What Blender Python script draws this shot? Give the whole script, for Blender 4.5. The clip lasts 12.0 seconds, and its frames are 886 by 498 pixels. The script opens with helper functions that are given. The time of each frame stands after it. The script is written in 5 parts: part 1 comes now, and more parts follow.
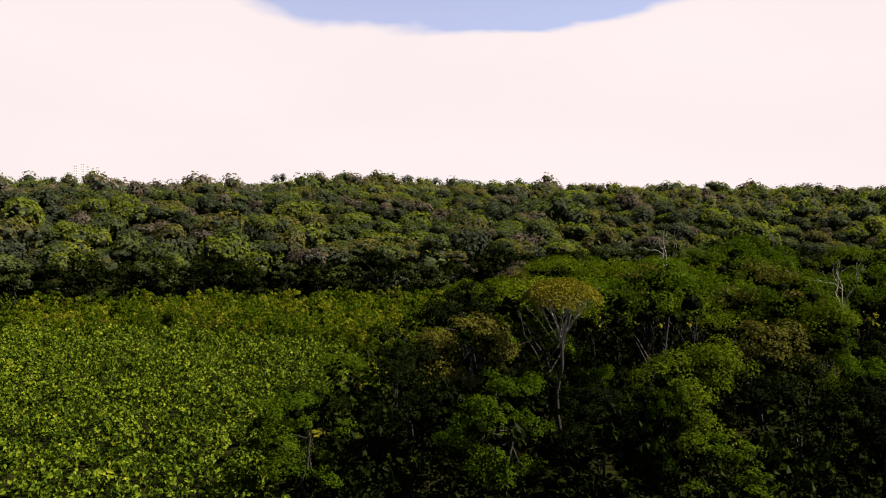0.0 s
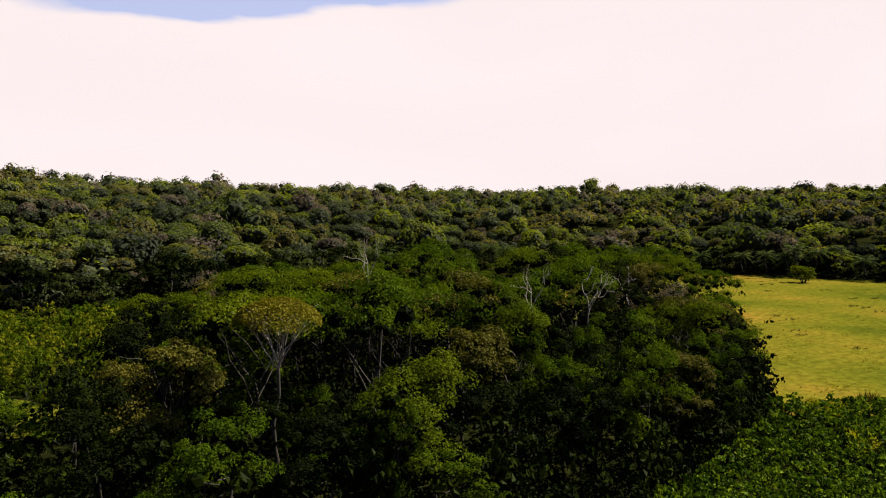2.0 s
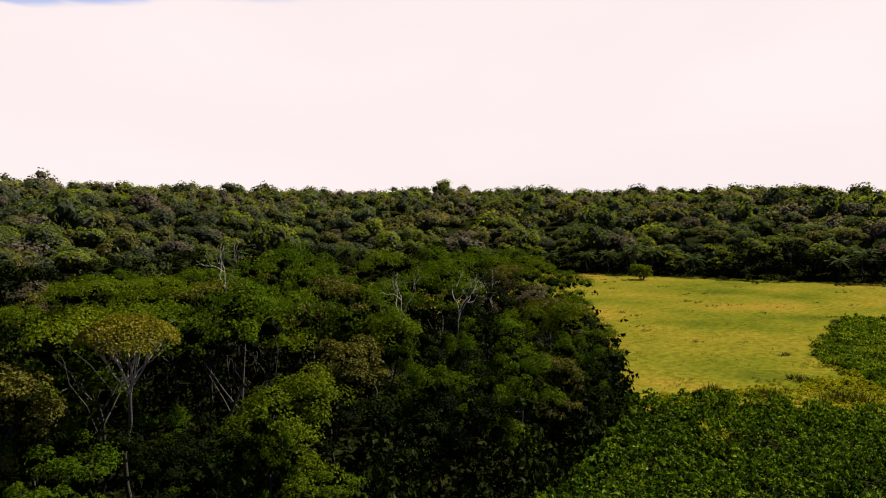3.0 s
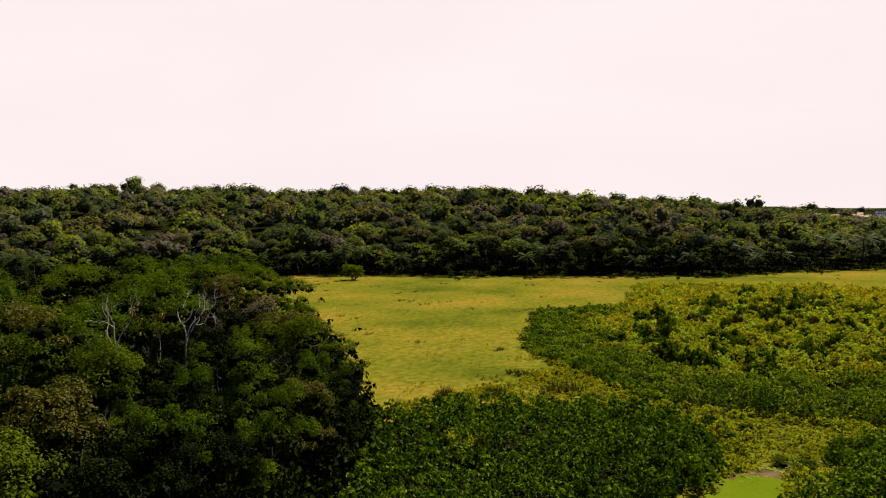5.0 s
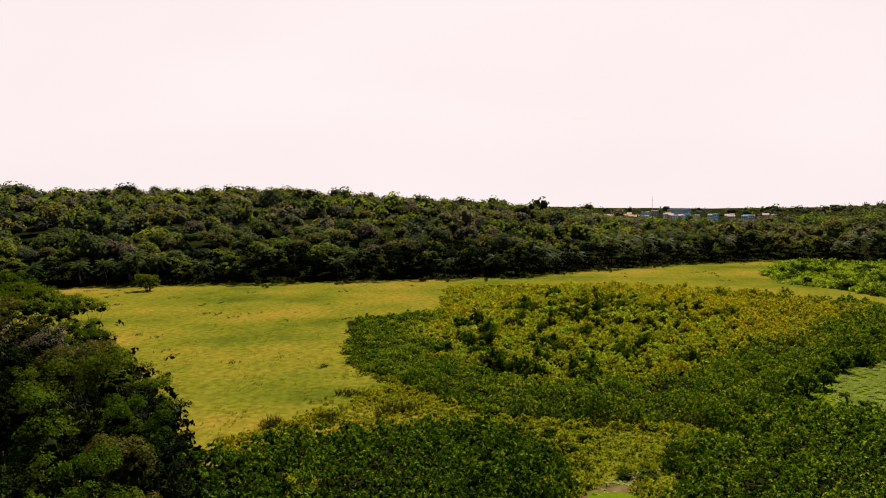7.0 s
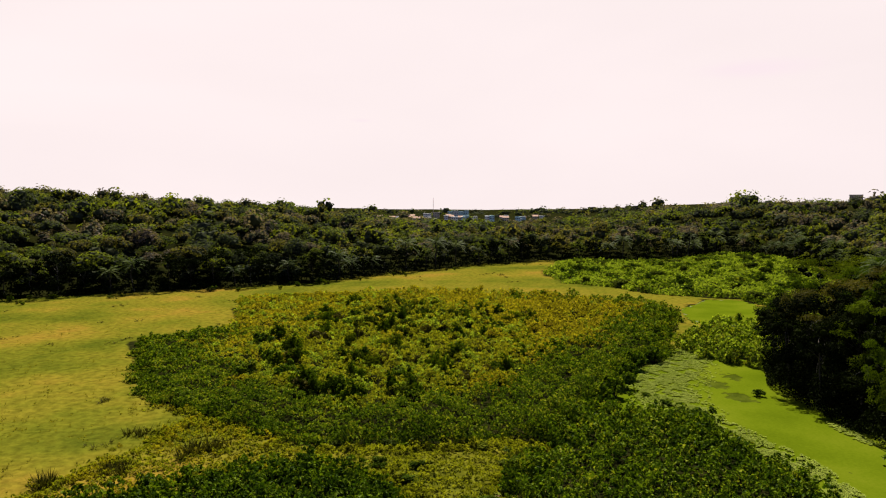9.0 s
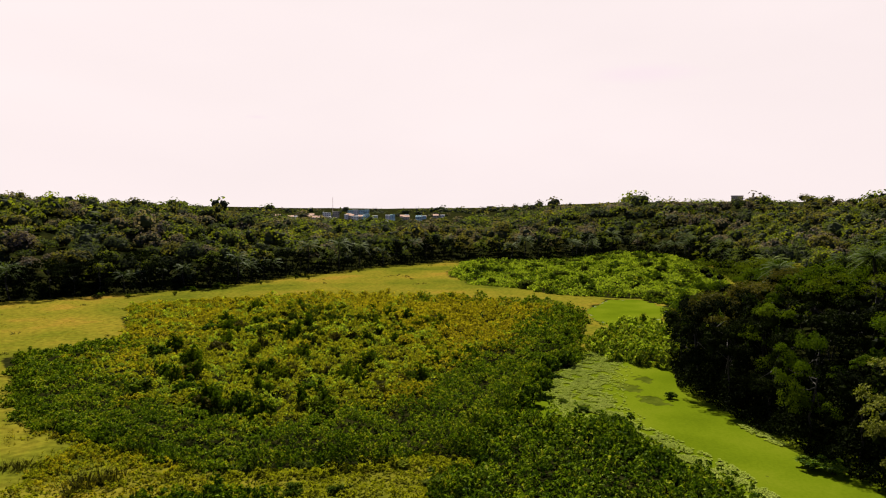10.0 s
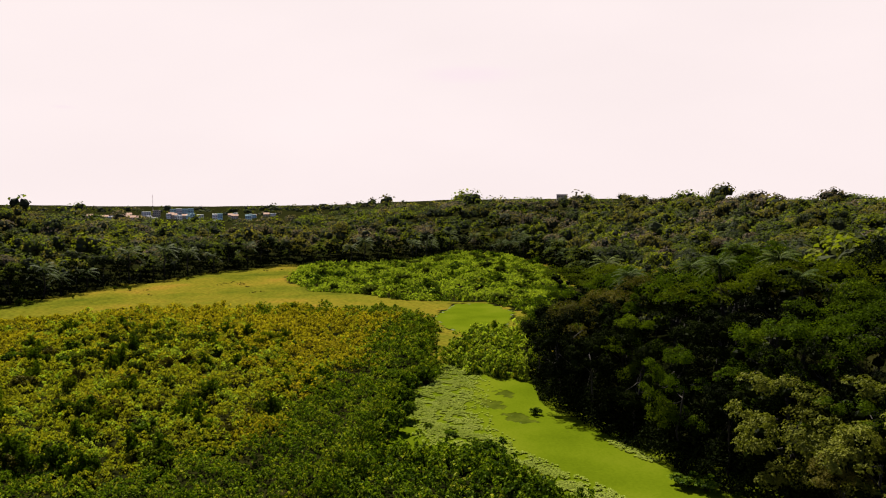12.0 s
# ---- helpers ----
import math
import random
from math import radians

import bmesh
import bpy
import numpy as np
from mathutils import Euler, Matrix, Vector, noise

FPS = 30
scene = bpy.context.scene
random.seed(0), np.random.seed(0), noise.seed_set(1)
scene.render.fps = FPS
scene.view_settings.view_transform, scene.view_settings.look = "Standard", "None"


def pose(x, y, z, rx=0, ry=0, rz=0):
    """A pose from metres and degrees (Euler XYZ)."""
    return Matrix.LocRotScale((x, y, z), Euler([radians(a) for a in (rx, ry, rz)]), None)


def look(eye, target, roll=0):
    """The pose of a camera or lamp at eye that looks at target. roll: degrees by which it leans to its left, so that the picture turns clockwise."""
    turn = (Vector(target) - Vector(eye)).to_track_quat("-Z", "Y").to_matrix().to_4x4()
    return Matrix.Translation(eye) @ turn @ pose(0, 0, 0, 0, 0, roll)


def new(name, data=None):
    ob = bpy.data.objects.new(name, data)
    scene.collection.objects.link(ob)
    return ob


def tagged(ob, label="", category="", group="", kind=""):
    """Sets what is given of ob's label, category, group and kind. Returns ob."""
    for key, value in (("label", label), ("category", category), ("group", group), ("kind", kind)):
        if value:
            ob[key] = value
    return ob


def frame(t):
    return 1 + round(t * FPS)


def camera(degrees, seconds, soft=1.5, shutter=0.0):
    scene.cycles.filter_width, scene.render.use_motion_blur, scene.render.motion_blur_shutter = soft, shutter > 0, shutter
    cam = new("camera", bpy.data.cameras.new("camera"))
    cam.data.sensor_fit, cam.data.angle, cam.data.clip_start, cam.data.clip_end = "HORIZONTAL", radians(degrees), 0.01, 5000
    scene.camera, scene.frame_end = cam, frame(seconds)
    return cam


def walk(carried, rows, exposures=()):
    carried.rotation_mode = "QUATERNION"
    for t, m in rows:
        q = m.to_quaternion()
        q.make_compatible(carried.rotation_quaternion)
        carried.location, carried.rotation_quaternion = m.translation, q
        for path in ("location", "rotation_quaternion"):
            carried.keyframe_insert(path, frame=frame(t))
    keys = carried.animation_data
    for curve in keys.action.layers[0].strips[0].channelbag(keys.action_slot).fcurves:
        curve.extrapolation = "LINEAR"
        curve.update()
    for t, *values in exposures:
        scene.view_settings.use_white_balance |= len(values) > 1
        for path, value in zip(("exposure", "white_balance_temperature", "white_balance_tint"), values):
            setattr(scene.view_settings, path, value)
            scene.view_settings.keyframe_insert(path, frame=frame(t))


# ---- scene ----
# camera: seconds, x, y, z, heading (left of +y), pitch, lean
cam = camera(62.0, 12.0, soft=1.1)
PATH = [
    (0, 0.01, -0.01, 19.04, -2.21, -2.76, -0.21),
    (0.5, -0.75, 1.11, 19.31, -8.69, -2.82, -0.21),
    (1, -1.31, 2.33, 19.54, -15.39, -2.85, -0.27),
    (1.5, -1.72, 3.49, 19.75, -21.44, -2.92, -0.23),
    (2, -1.99, 4.78, 19.96, -27.63, -2.96, -0.15),
    (2.5, -2.14, 6.06, 20.12, -33.23, -2.97, -0.13),
    (3, -2.12, 7.37, 20.33, -39.18, -2.97, -0.10),
    (3.5, -2.02, 8.73, 20.53, -44.82, -3.02, -0.11),
    (3.7, -1.88, 9.30, 20.60, -47.14, -3.05, -0.11),
    (5.3, 0.04, 14.16, 21.26, -65.06, -3.17, -0.17),
    (5.5, 0.37, 14.77, 21.36, -66.68, -3.17, -0.18),
    (6, 1.31, 16.17, 21.65, -70.03, -3.18, -0.14),
    (6.5, 2.16, 17.39, 21.98, -73.30, -3.20, -0.10),
    (7, 3.27, 18.48, 22.38, -77.80, -3.25, -0.10),
    (7.2, 3.80, 18.88, 22.52, -79.57, -3.25, -0.06),
    (8.8, 8.32, 22.35, 23.26, -92.88, -3.20, -0.06),
    (9, 8.98, 22.74, 23.30, -94.54, -3.18, 0.01),
    (9.5, 10.72, 23.53, 23.49, -98.45, -3.22, 0.14),
    (10, 12.75, 24.08, 24.02, -102.34, -3.27, 0.09),
    (10.5, 14.98, 24.35, 24.47, -106.07, -3.35, 0.02),
    (11, 17.04, 24.52, 24.94, -110.00, -3.44, -0.08),
    (11.5, 18.71, 24.69, 25.41, -112.85, -3.51, -0.17),
    (12, 20.43, 24.81, 25.81, -115.33, -3.52, -0.13),
]


def aim(x, y, z, yaw, pitch, roll):
    """A pose from a heading, a pitch and a lean."""
    a, b = radians(yaw), radians(pitch)
    way = Vector((-math.sin(a) * math.cos(b), math.cos(a) * math.cos(b), math.sin(b)))
    eye = Vector((x, y, z))
    return look(eye, eye + way * 10, roll)


walk(cam, [(t, aim(*row)) for t, *row in PATH], exposures=[(0, 2.1, 6500, 10), (12, 2.1, 6500, 10)])

# ---- light ----
SUN_YAW, SUN_ELEVATION = -98.0, 47.0
a, b = radians(SUN_YAW), radians(SUN_ELEVATION)
to_sun = Vector((-math.sin(a) * math.cos(b), math.cos(a) * math.cos(b), math.sin(b)))
sun = new("sun", bpy.data.lights.new("sun", "SUN"))
sun.data.energy, sun.data.angle, sun.data.color = 5.0, radians(0.6), (1.0, 0.92, 0.76)
sun.matrix_world = look((0, 0, 300), Vector((0, 0, 300)) - to_sun)

world = bpy.data.worlds.new("sky")
scene.world = world
world.use_nodes = True
wn, wl = world.node_tree.nodes, world.node_tree.links
wn.clear()
w_out, w_bg = wn.new("ShaderNodeOutputWorld"), wn.new("ShaderNodeBackground")
w_sky = wn.new("ShaderNodeTexSky")
w_sky.sky_type, w_sky.sun_disc = "NISHITA", False
w_sky.sun_elevation, w_sky.sun_rotation = radians(SUN_ELEVATION), radians(-SUN_YAW)
w_sky.air_density, w_sky.dust_density, w_sky.ozone_density = 0.7, 0.2, 2.0
w_co, w_map, w_noise = wn.new("ShaderNodeTexCoord"), wn.new("ShaderNodeMapping"), wn.new("ShaderNodeTexNoise")
w_map.inputs["Scale"].default_value = (1.0, 1.0, 3.0)
w_map.inputs["Rotation"].default_value = (0.0, 0.0, radians(84))
w_noise.inputs["Scale"].default_value, w_noise.inputs["Detail"].default_value = 2.0, 5.0
w_noise.inputs["Roughness"].default_value, w_noise.inputs["Distortion"].default_value = 0.45, 0.3


def w_math(op, p, q):
    """Two numbers or sockets joined by a sum."""
    node = wn.new("ShaderNodeMath")
    node.operation = op
    for slot, v in zip(node.inputs, (p, q)):
        if isinstance(v, (int, float)):
            slot.default_value = v
        else:
            wl.new(v, slot)
    return node.outputs[0]


w_sep = wn.new("ShaderNodeSeparateXYZ")
wl.new(w_co.outputs["Generated"], w_map.inputs["Vector"])
wl.new(w_map.outputs["Vector"], w_noise.inputs["Vector"])
wl.new(w_co.outputs["Generated"], w_sep.inputs["Vector"])
# a white sheet of cloud low over the land, thicker towards the sun, that opens to blue overhead and away from the sun
w_open = w_math("MULTIPLY", w_math("SUBTRACT", w_noise.outputs["Fac"], 0.5), 0.42)
w_edge = w_math("ADD", w_math("ADD", w_math("MULTIPLY", w_sep.outputs["X"], 0.24), w_math("MULTIPLY", w_sep.outputs["Y"], 0.14)), w_open)
w_cover = wn.new("ShaderNodeMapRange")
w_cover.interpolation_type = "SMOOTHSTEP"
w_cover.inputs["From Min"].default_value, w_cover.inputs["From Max"].default_value = -0.10, 0.06
w_low = w_math("SUBTRACT", 0.36, w_sep.outputs["Z"])
# the blue gap in the cloud sheet over the wooded hill
w_off, w_flat, w_len = wn.new("ShaderNodeVectorMath"), wn.new("ShaderNodeVectorMath"), wn.new("ShaderNodeVectorMath")
w_off.operation, w_flat.operation, w_len.operation = "SUBTRACT", "MULTIPLY", "LENGTH"
w_off.inputs[1].default_value, w_flat.inputs[1].default_value = (0.09, 0.95, 0.315), (0.80, 0.80, 3.0)
wl.new(w_co.outputs["Generated"], w_off.inputs[0])
wl.new(w_off.outputs[0], w_flat.inputs[0])
wl.new(w_flat.outputs[0], w_len.inputs[0])
w_gap = wn.new("ShaderNodeMapRange")
w_gap.interpolation_type = "SMOOTHSTEP"
w_gap.inputs["From Min"].default_value, w_gap.inputs["From Max"].default_value = 0.40, 0.18
w_gap.inputs["To Min"].default_value, w_gap.inputs["To Max"].default_value = 0.0, 0.26
wl.new(w_math("ADD", w_len.outputs["Value"], w_math("MULTIPLY", w_open, 1.1)), w_gap.inputs["Value"])
w_low = w_math("SUBTRACT", w_low, w_gap.outputs["Result"])
w_off2, w_flat2, w_len2 = wn.new("ShaderNodeVectorMath"), wn.new("ShaderNodeVectorMath"), wn.new("ShaderNodeVectorMath")
w_off2.operation, w_flat2.operation, w_len2.operation = "SUBTRACT", "MULTIPLY", "LENGTH"
w_off2.inputs[1].default_value, w_flat2.inputs[1].default_value = (0.31, 0.92, 0.255), (0.8, 0.8, 3.2)
wl.new(w_co.outputs["Generated"], w_off2.inputs[0])
wl.new(w_off2.outputs[0], w_flat2.inputs[0])
wl.new(w_flat2.outputs[0], w_len2.inputs[0])
w_pale = wn.new("ShaderNodeMapRange")
w_pale.interpolation_type = "SMOOTHSTEP"
w_pale.inputs["From Min"].default_value, w_pale.inputs["From Max"].default_value = 0.28, 0.05
w_pale.inputs["To Min"].default_value, w_pale.inputs["To Max"].default_value = 0.0, 0.14
wl.new(w_math("ADD", w_len2.outputs["Value"], w_math("MULTIPLY", w_open, 1.4)), w_pale.inputs["Value"])
w_low = w_math("SUBTRACT", w_low, w_pale.outputs["Result"])
wl.new(w_math("ADD", w_low, w_edge), w_cover.inputs["Value"])
w_thin = wn.new("ShaderNodeMapRange")
w_thin.inputs["From Min"].default_value, w_thin.inputs["From Max"].default_value = 0.35, 0.75
w_thin.inputs["To Min"].default_value, w_thin.inputs["To Max"].default_value = 0.97, 1.03
wl.new(w_noise.outputs["Fac"], w_thin.inputs["Value"])
w_cloud = wn.new("ShaderNodeVectorMath")
w_cloud.operation = "SCALE"
w_cloud.inputs[0].default_value = (4.66, 4.10, 4.08)
wl.new(w_thin.outputs["Result"], w_cloud.inputs["Scale"])
w_tone = w_cloud.outputs[0]
for middle, reach in (((0.878, -0.448, 0.170), 0.085), ((0.992, 0.030, 0.116), 0.025)):
    w_o, w_f, w_n, w_k, w_m = (wn.new("ShaderNodeVectorMath"), wn.new("ShaderNodeVectorMath"), wn.new("ShaderNodeVectorMath"), wn.new("ShaderNodeMapRange"), wn.new("ShaderNodeMix"))
    w_o.operation, w_f.operation, w_n.operation, w_m.data_type = "SUBTRACT", "MULTIPLY", "LENGTH", "RGBA"
    w_o.inputs[1].default_value, w_f.inputs[1].default_value = middle, (1.0, 1.0, 6.0)
    wl.new(w_co.outputs["Generated"], w_o.inputs[0])
    wl.new(w_o.outputs[0], w_f.inputs[0])
    wl.new(w_f.outputs[0], w_n.inputs[0])
    w_k.interpolation_type = "SMOOTHSTEP"
    w_k.inputs["From Min"].default_value, w_k.inputs["From Max"].default_value = reach, 0.0
    wl.new(w_math("ADD", w_n.outputs["Value"], w_math("MULTIPLY", w_open, 0.3)), w_k.inputs["Value"])
    wl.new(w_k.outputs["Result"], w_m.inputs[0])
    wl.new(w_tone, w_m.inputs[6])
    w_m.inputs[7].default_value = (4.56, 3.88, 4.04, 1)
    w_tone = w_m.outputs[2]
w_mix = wn.new("ShaderNodeMix")
w_mix.data_type = "RGBA"
w_bg.inputs["Strength"].default_value = 0.05
w_haze = wn.new("ShaderNodeMapRange")
w_haze.inputs["From Min"].default_value, w_haze.inputs["From Max"].default_value = 0.26, 0.50
w_haze.inputs["To Min"].default_value, w_haze.inputs["To Max"].default_value = 0.42, 0.0
wl.new(w_sep.outputs["Z"], w_haze.inputs["Value"])
wl.new(w_math("MAXIMUM", w_cover.outputs["Result"], w_haze.outputs["Result"]), w_mix.inputs[0])
w_blue = wn.new("ShaderNodeVectorMath")
w_blue.operation, w_blue.inputs[1].default_value = "MULTIPLY", (0.62, 0.735, 0.935)
wl.new(w_sky.outputs["Color"], w_blue.inputs[0])
wl.new(w_blue.outputs[0], w_mix.inputs[6])
wl.new(w_tone, w_mix.inputs[7])
wl.new(w_mix.outputs[2], w_bg.inputs["Color"])
wl.new(w_bg.outputs["Background"], w_out.inputs["Surface"])


# ---- materials ----
def node_material(name):
    m = bpy.data.materials.new(name)
    m.use_nodes = True
    m.node_tree.nodes.clear()
    return m, m.node_tree.nodes, m.node_tree.links


def leaf_material(name, dark, mid, light, through_share=0.24, gloss=0.5, patch=0.12, odd=None, wax=0.003, spread=0.5):
    """Foliage: a tone for each leaf, a tone for each plant, drifts of tone across the ground, light through the blade."""
    m, n, l = node_material(name)
    out, geo, info = n.new("ShaderNodeOutputMaterial"), n.new("ShaderNodeNewGeometry"), n.new("ShaderNodeObjectInfo")
    ramp = n.new("ShaderNodeValToRGB")
    stops = ramp.color_ramp.elements
    stops[0].position, stops[0].color = 0.0, (*dark, 1)
    stops[1].position, stops[1].color = 1.0, (*light, 1)
    e = stops.new(0.5)
    e.color = (*mid, 1)
    if odd:
        e = stops.new(0.93)
        e.color = (*light, 1)
        stops[-1].color = (*odd, 1)
    noise_a = n.new("ShaderNodeTexNoise")
    noise_a.inputs["Scale"].default_value, noise_a.inputs["Detail"].default_value = patch, 4.0
    l.new(geo.outputs["Position"], noise_a.inputs["Vector"])
    mix = n.new("ShaderNodeMath")
    mix.operation, mix.inputs[1].default_value = "MULTIPLY", spread
    l.new(geo.outputs["Random Per Island"], mix.inputs[0])
    shift = n.new("ShaderNodeMapRange")
    shift.inputs["From Min"].default_value, shift.inputs["From Max"].default_value = 0.3, 0.7
    shift.inputs["To Min"].default_value, shift.inputs["To Max"].default_value = -0.08, 0.36
    l.new(noise_a.outputs["Fac"], shift.inputs["Value"])
    add = n.new("ShaderNodeMath")
    add.operation = "ADD"
    l.new(mix.outputs[0], add.inputs[0])
    l.new(shift.outputs["Result"], add.inputs[1])
    one = n.new("ShaderNodeMath")
    one.operation, one.inputs[1].default_value = "MULTIPLY_ADD", 0.3
    l.new(info.outputs["Random"], one.inputs[0])
    l.new(add.outputs[0], one.inputs[2])
    l.new(one.outputs[0], ramp.inputs["Fac"])
    matt = n.new("ShaderNodeBsdfDiffuse")
    l.new(ramp.outputs["Color"], matt.inputs["Color"])
    shine = n.new("ShaderNodeBsdfGlossy")
    shine.inputs["Roughness"].default_value = gloss
    skin = n.new("ShaderNodeMixShader")
    skin.inputs["Fac"].default_value = wax
    l.new(matt.outputs[0], skin.inputs[1])
    l.new(shine.outputs[0], skin.inputs[2])
    behind = n.new("ShaderNodeBsdfTranslucent")
    warm = n.new("ShaderNodeMix")
    warm.data_type, warm.blend_type = "RGBA", "MULTIPLY"
    warm.inputs[0].default_value = 1.0
    warm.inputs[7].default_value = (1.28, 1.34, 0.55, 1)
    l.new(ramp.outputs["Color"], warm.inputs[6])
    l.new(warm.outputs[2], behind.inputs["Color"])
    both = n.new("ShaderNodeMixShader")
    both.inputs["Fac"].default_value = through_share
    l.new(skin.outputs[0], both.inputs[1])
    l.new(behind.outputs[0], both.inputs[2])
    l.new(both.outputs[0], out.inputs["Surface"])
    return m


def rough_material(name, colours, scale, detail=6.0, roughness=0.85, bump=0.3, fine=20.0, sheen=0.2):
    """Earth, bark, paint: two scales of tone and a fine relief."""
    m, n, l = node_material(name)
    out, geo = n.new("ShaderNodeOutputMaterial"), n.new("ShaderNodeNewGeometry")
    big, small = n.new("ShaderNodeTexNoise"), n.new("ShaderNodeTexNoise")
    big.inputs["Scale"].default_value, big.inputs["Detail"].default_value = scale, detail
    small.inputs["Scale"].default_value, small.inputs["Detail"].default_value = fine, 3.0
    l.new(geo.outputs["Position"], big.inputs["Vector"])
    l.new(geo.outputs["Position"], small.inputs["Vector"])
    ramp = n.new("ShaderNodeValToRGB")
    stops = ramp.color_ramp.elements
    stops[0].position, stops[0].color = 0.3, (*colours[0], 1)
    stops[1].position, stops[1].color = 0.7, (*colours[-1], 1)
    for k, c in enumerate(colours[1:-1]):
        stops.new(0.3 + 0.4 * (k + 1) / (len(colours) - 1)).color = (*c, 1)
    sum_ = n.new("ShaderNodeMath")
    sum_.operation, sum_.inputs[1].default_value = "MULTIPLY_ADD", 0.35
    l.new(small.outputs["Fac"], sum_.inputs[0])
    shift = n.new("ShaderNodeMath")
    shift.operation, shift.inputs[1].default_value = "SUBTRACT", 0.175
    l.new(big.outputs["Fac"], shift.inputs[0])
    l.new(shift.outputs[0], sum_.inputs[2])
    l.new(sum_.outputs[0], ramp.inputs["Fac"])
    skin = n.new("ShaderNodeBsdfPrincipled")
    skin.inputs["Roughness"].default_value = roughness
    skin.inputs["Specular IOR Level"].default_value = sheen
    l.new(ramp.outputs["Color"], skin.inputs["Base Color"])
    raise_ = n.new("ShaderNodeBump")
    raise_.inputs["Strength"].default_value = bump
    raise_.inputs["Distance"].default_value = 0.1
    l.new(small.outputs["Fac"], raise_.inputs["Height"])
    l.new(raise_.outputs[0], skin.inputs["Normal"])
    l.new(skin.outputs[0], out.inputs["Surface"])
    return m


LEAF_GREEN = leaf_material("leaf_green", (0.0110, 0.0210, 0.0007), (0.0240, 0.0400, 0.0011), (0.0580, 0.0760, 0.0022), 0.26, wax=0.001, spread=0.32)
# Near-black leaf: shade inside, under and in front of trees is in its colour.
LEAF_DARK_SHADE = leaf_material("leaf_dark_shade", (0.0010, 0.0018, 0.0003), (0.0024, 0.0040, 0.0005), (0.0105, 0.0150, 0.0012), 0.05, wax=0.001)
LEAF_LIME = leaf_material("leaf_lime", (0.0190, 0.0280, 0.0010), (0.0380, 0.0500, 0.0015), (0.0740, 0.0840, 0.0028), 0.28, wax=0.001, spread=0.32)
LEAF_OLIVE = leaf_material("leaf_olive", (0.0195, 0.0195, 0.0026), (0.0381, 0.0356, 0.0042), (0.0634, 0.0529, 0.0063), 0.22)
# Dry leaf, lightened and blued beyond its own tone to paint distant haze.
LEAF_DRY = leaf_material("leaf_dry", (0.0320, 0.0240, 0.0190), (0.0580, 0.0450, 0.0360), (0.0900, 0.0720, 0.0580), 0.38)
LEAF_BUSH = leaf_material("bush_leaf", (0.0095, 0.0150, 0.0016), (0.0230, 0.0330, 0.0030), (0.0600, 0.0730, 0.0062), 0.34, wax=0.001)
LEAF_PALE = leaf_material("leaf_pale", (0.0340, 0.0400, 0.0030), (0.0580, 0.0640, 0.0065), (0.0950, 0.0970, 0.0140), 0.25)
LEAF_PALM = leaf_material("leaf_palm", (0.0090, 0.0165, 0.0026), (0.0240, 0.0360, 0.0060), (0.0560, 0.0680, 0.0160), 0.3, 0.5, wax=0.006)
ARUM = leaf_material("arum_leaf", (0.0036, 0.0100, 0.0005), (0.0175, 0.0345, 0.0014), (0.0840, 0.1160, 0.0056), 0.26, 0.5, 0.35, (0.1400, 0.1450, 0.0090), 0.002, 0.66)
ARUM_DEEP = leaf_material("arum_leaf_deep", (0.0036, 0.0090, 0.0005), (0.0170, 0.0290, 0.0012), (0.0780, 0.0970, 0.0048), 0.14, 0.5, 0.35, (0.1150, 0.1150, 0.0080), 0.002, 0.62)
ARUM_LIME = leaf_material("arum_leaf_lime", (0.0400, 0.0610, 0.0048), (0.0940, 0.1240, 0.0100), (0.1580, 0.1820, 0.0190), 0.45, 0.5, 0.25, wax=0.002)
ARUM_GOLD = leaf_material("arum_leaf_gold", (0.0560, 0.0480, 0.0022), (0.1120, 0.0950, 0.0044), (0.1750, 0.1400, 0.0090), 0.42, 0.5, 0.16, (0.1800, 0.1200, 0.0100), 0.002, 0.5)
LEAF_YELLOW = leaf_material("leaf_yellow", (0.0330, 0.0310, 0.0020), (0.0600, 0.0530, 0.0030), (0.0980, 0.0820, 0.0055), 0.25)
# Wood leaves: blue and wax are raised, so haze sits in the material.
WOOD_GREEN = leaf_material("wood_leaf_green", (0.0130, 0.0185, 0.0036), (0.0310, 0.0400, 0.0062), (0.0640, 0.0740, 0.0105), 0.46, 0.85, wax=0.013)
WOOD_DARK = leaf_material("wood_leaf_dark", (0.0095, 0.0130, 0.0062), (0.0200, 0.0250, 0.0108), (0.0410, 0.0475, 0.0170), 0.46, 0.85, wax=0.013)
WOOD_LIME = leaf_material("wood_leaf_lime", (0.0280, 0.0370, 0.0024), (0.0580, 0.0680, 0.0036), (0.0980, 0.1040, 0.0090), 0.46, 0.85, wax=0.013)
WOOD_OLIVE = leaf_material("wood_leaf_olive", (0.0260, 0.0250, 0.0050), (0.0500, 0.0450, 0.0085), (0.0820, 0.0690, 0.0190), 0.46, 0.85, wax=0.013)
GRASS = leaf_material("grass_blade", (0.0480, 0.0480, 0.0014), (0.0780, 0.0690, 0.0020), (0.1050, 0.0820, 0.0034), 0.45, 0.6, 0.05)
REED = leaf_material("reed_blade", (0.0075, 0.0085, 0.0010), (0.0160, 0.0160, 0.0020), (0.0340, 0.0300, 0.0040), 0.3, 0.6, 0.2)
VINE_GOLD = leaf_material("vine_leaf_gold", (0.0874, 0.0912, 0.0023), (0.1292, 0.1254, 0.0030), (0.1672, 0.1482, 0.0046), 0.3)
BARK = rough_material("bark", ((0.0070, 0.0055, 0.0038), (0.0140, 0.0115, 0.0085), (0.0260, 0.0215, 0.0170)), 1.4)
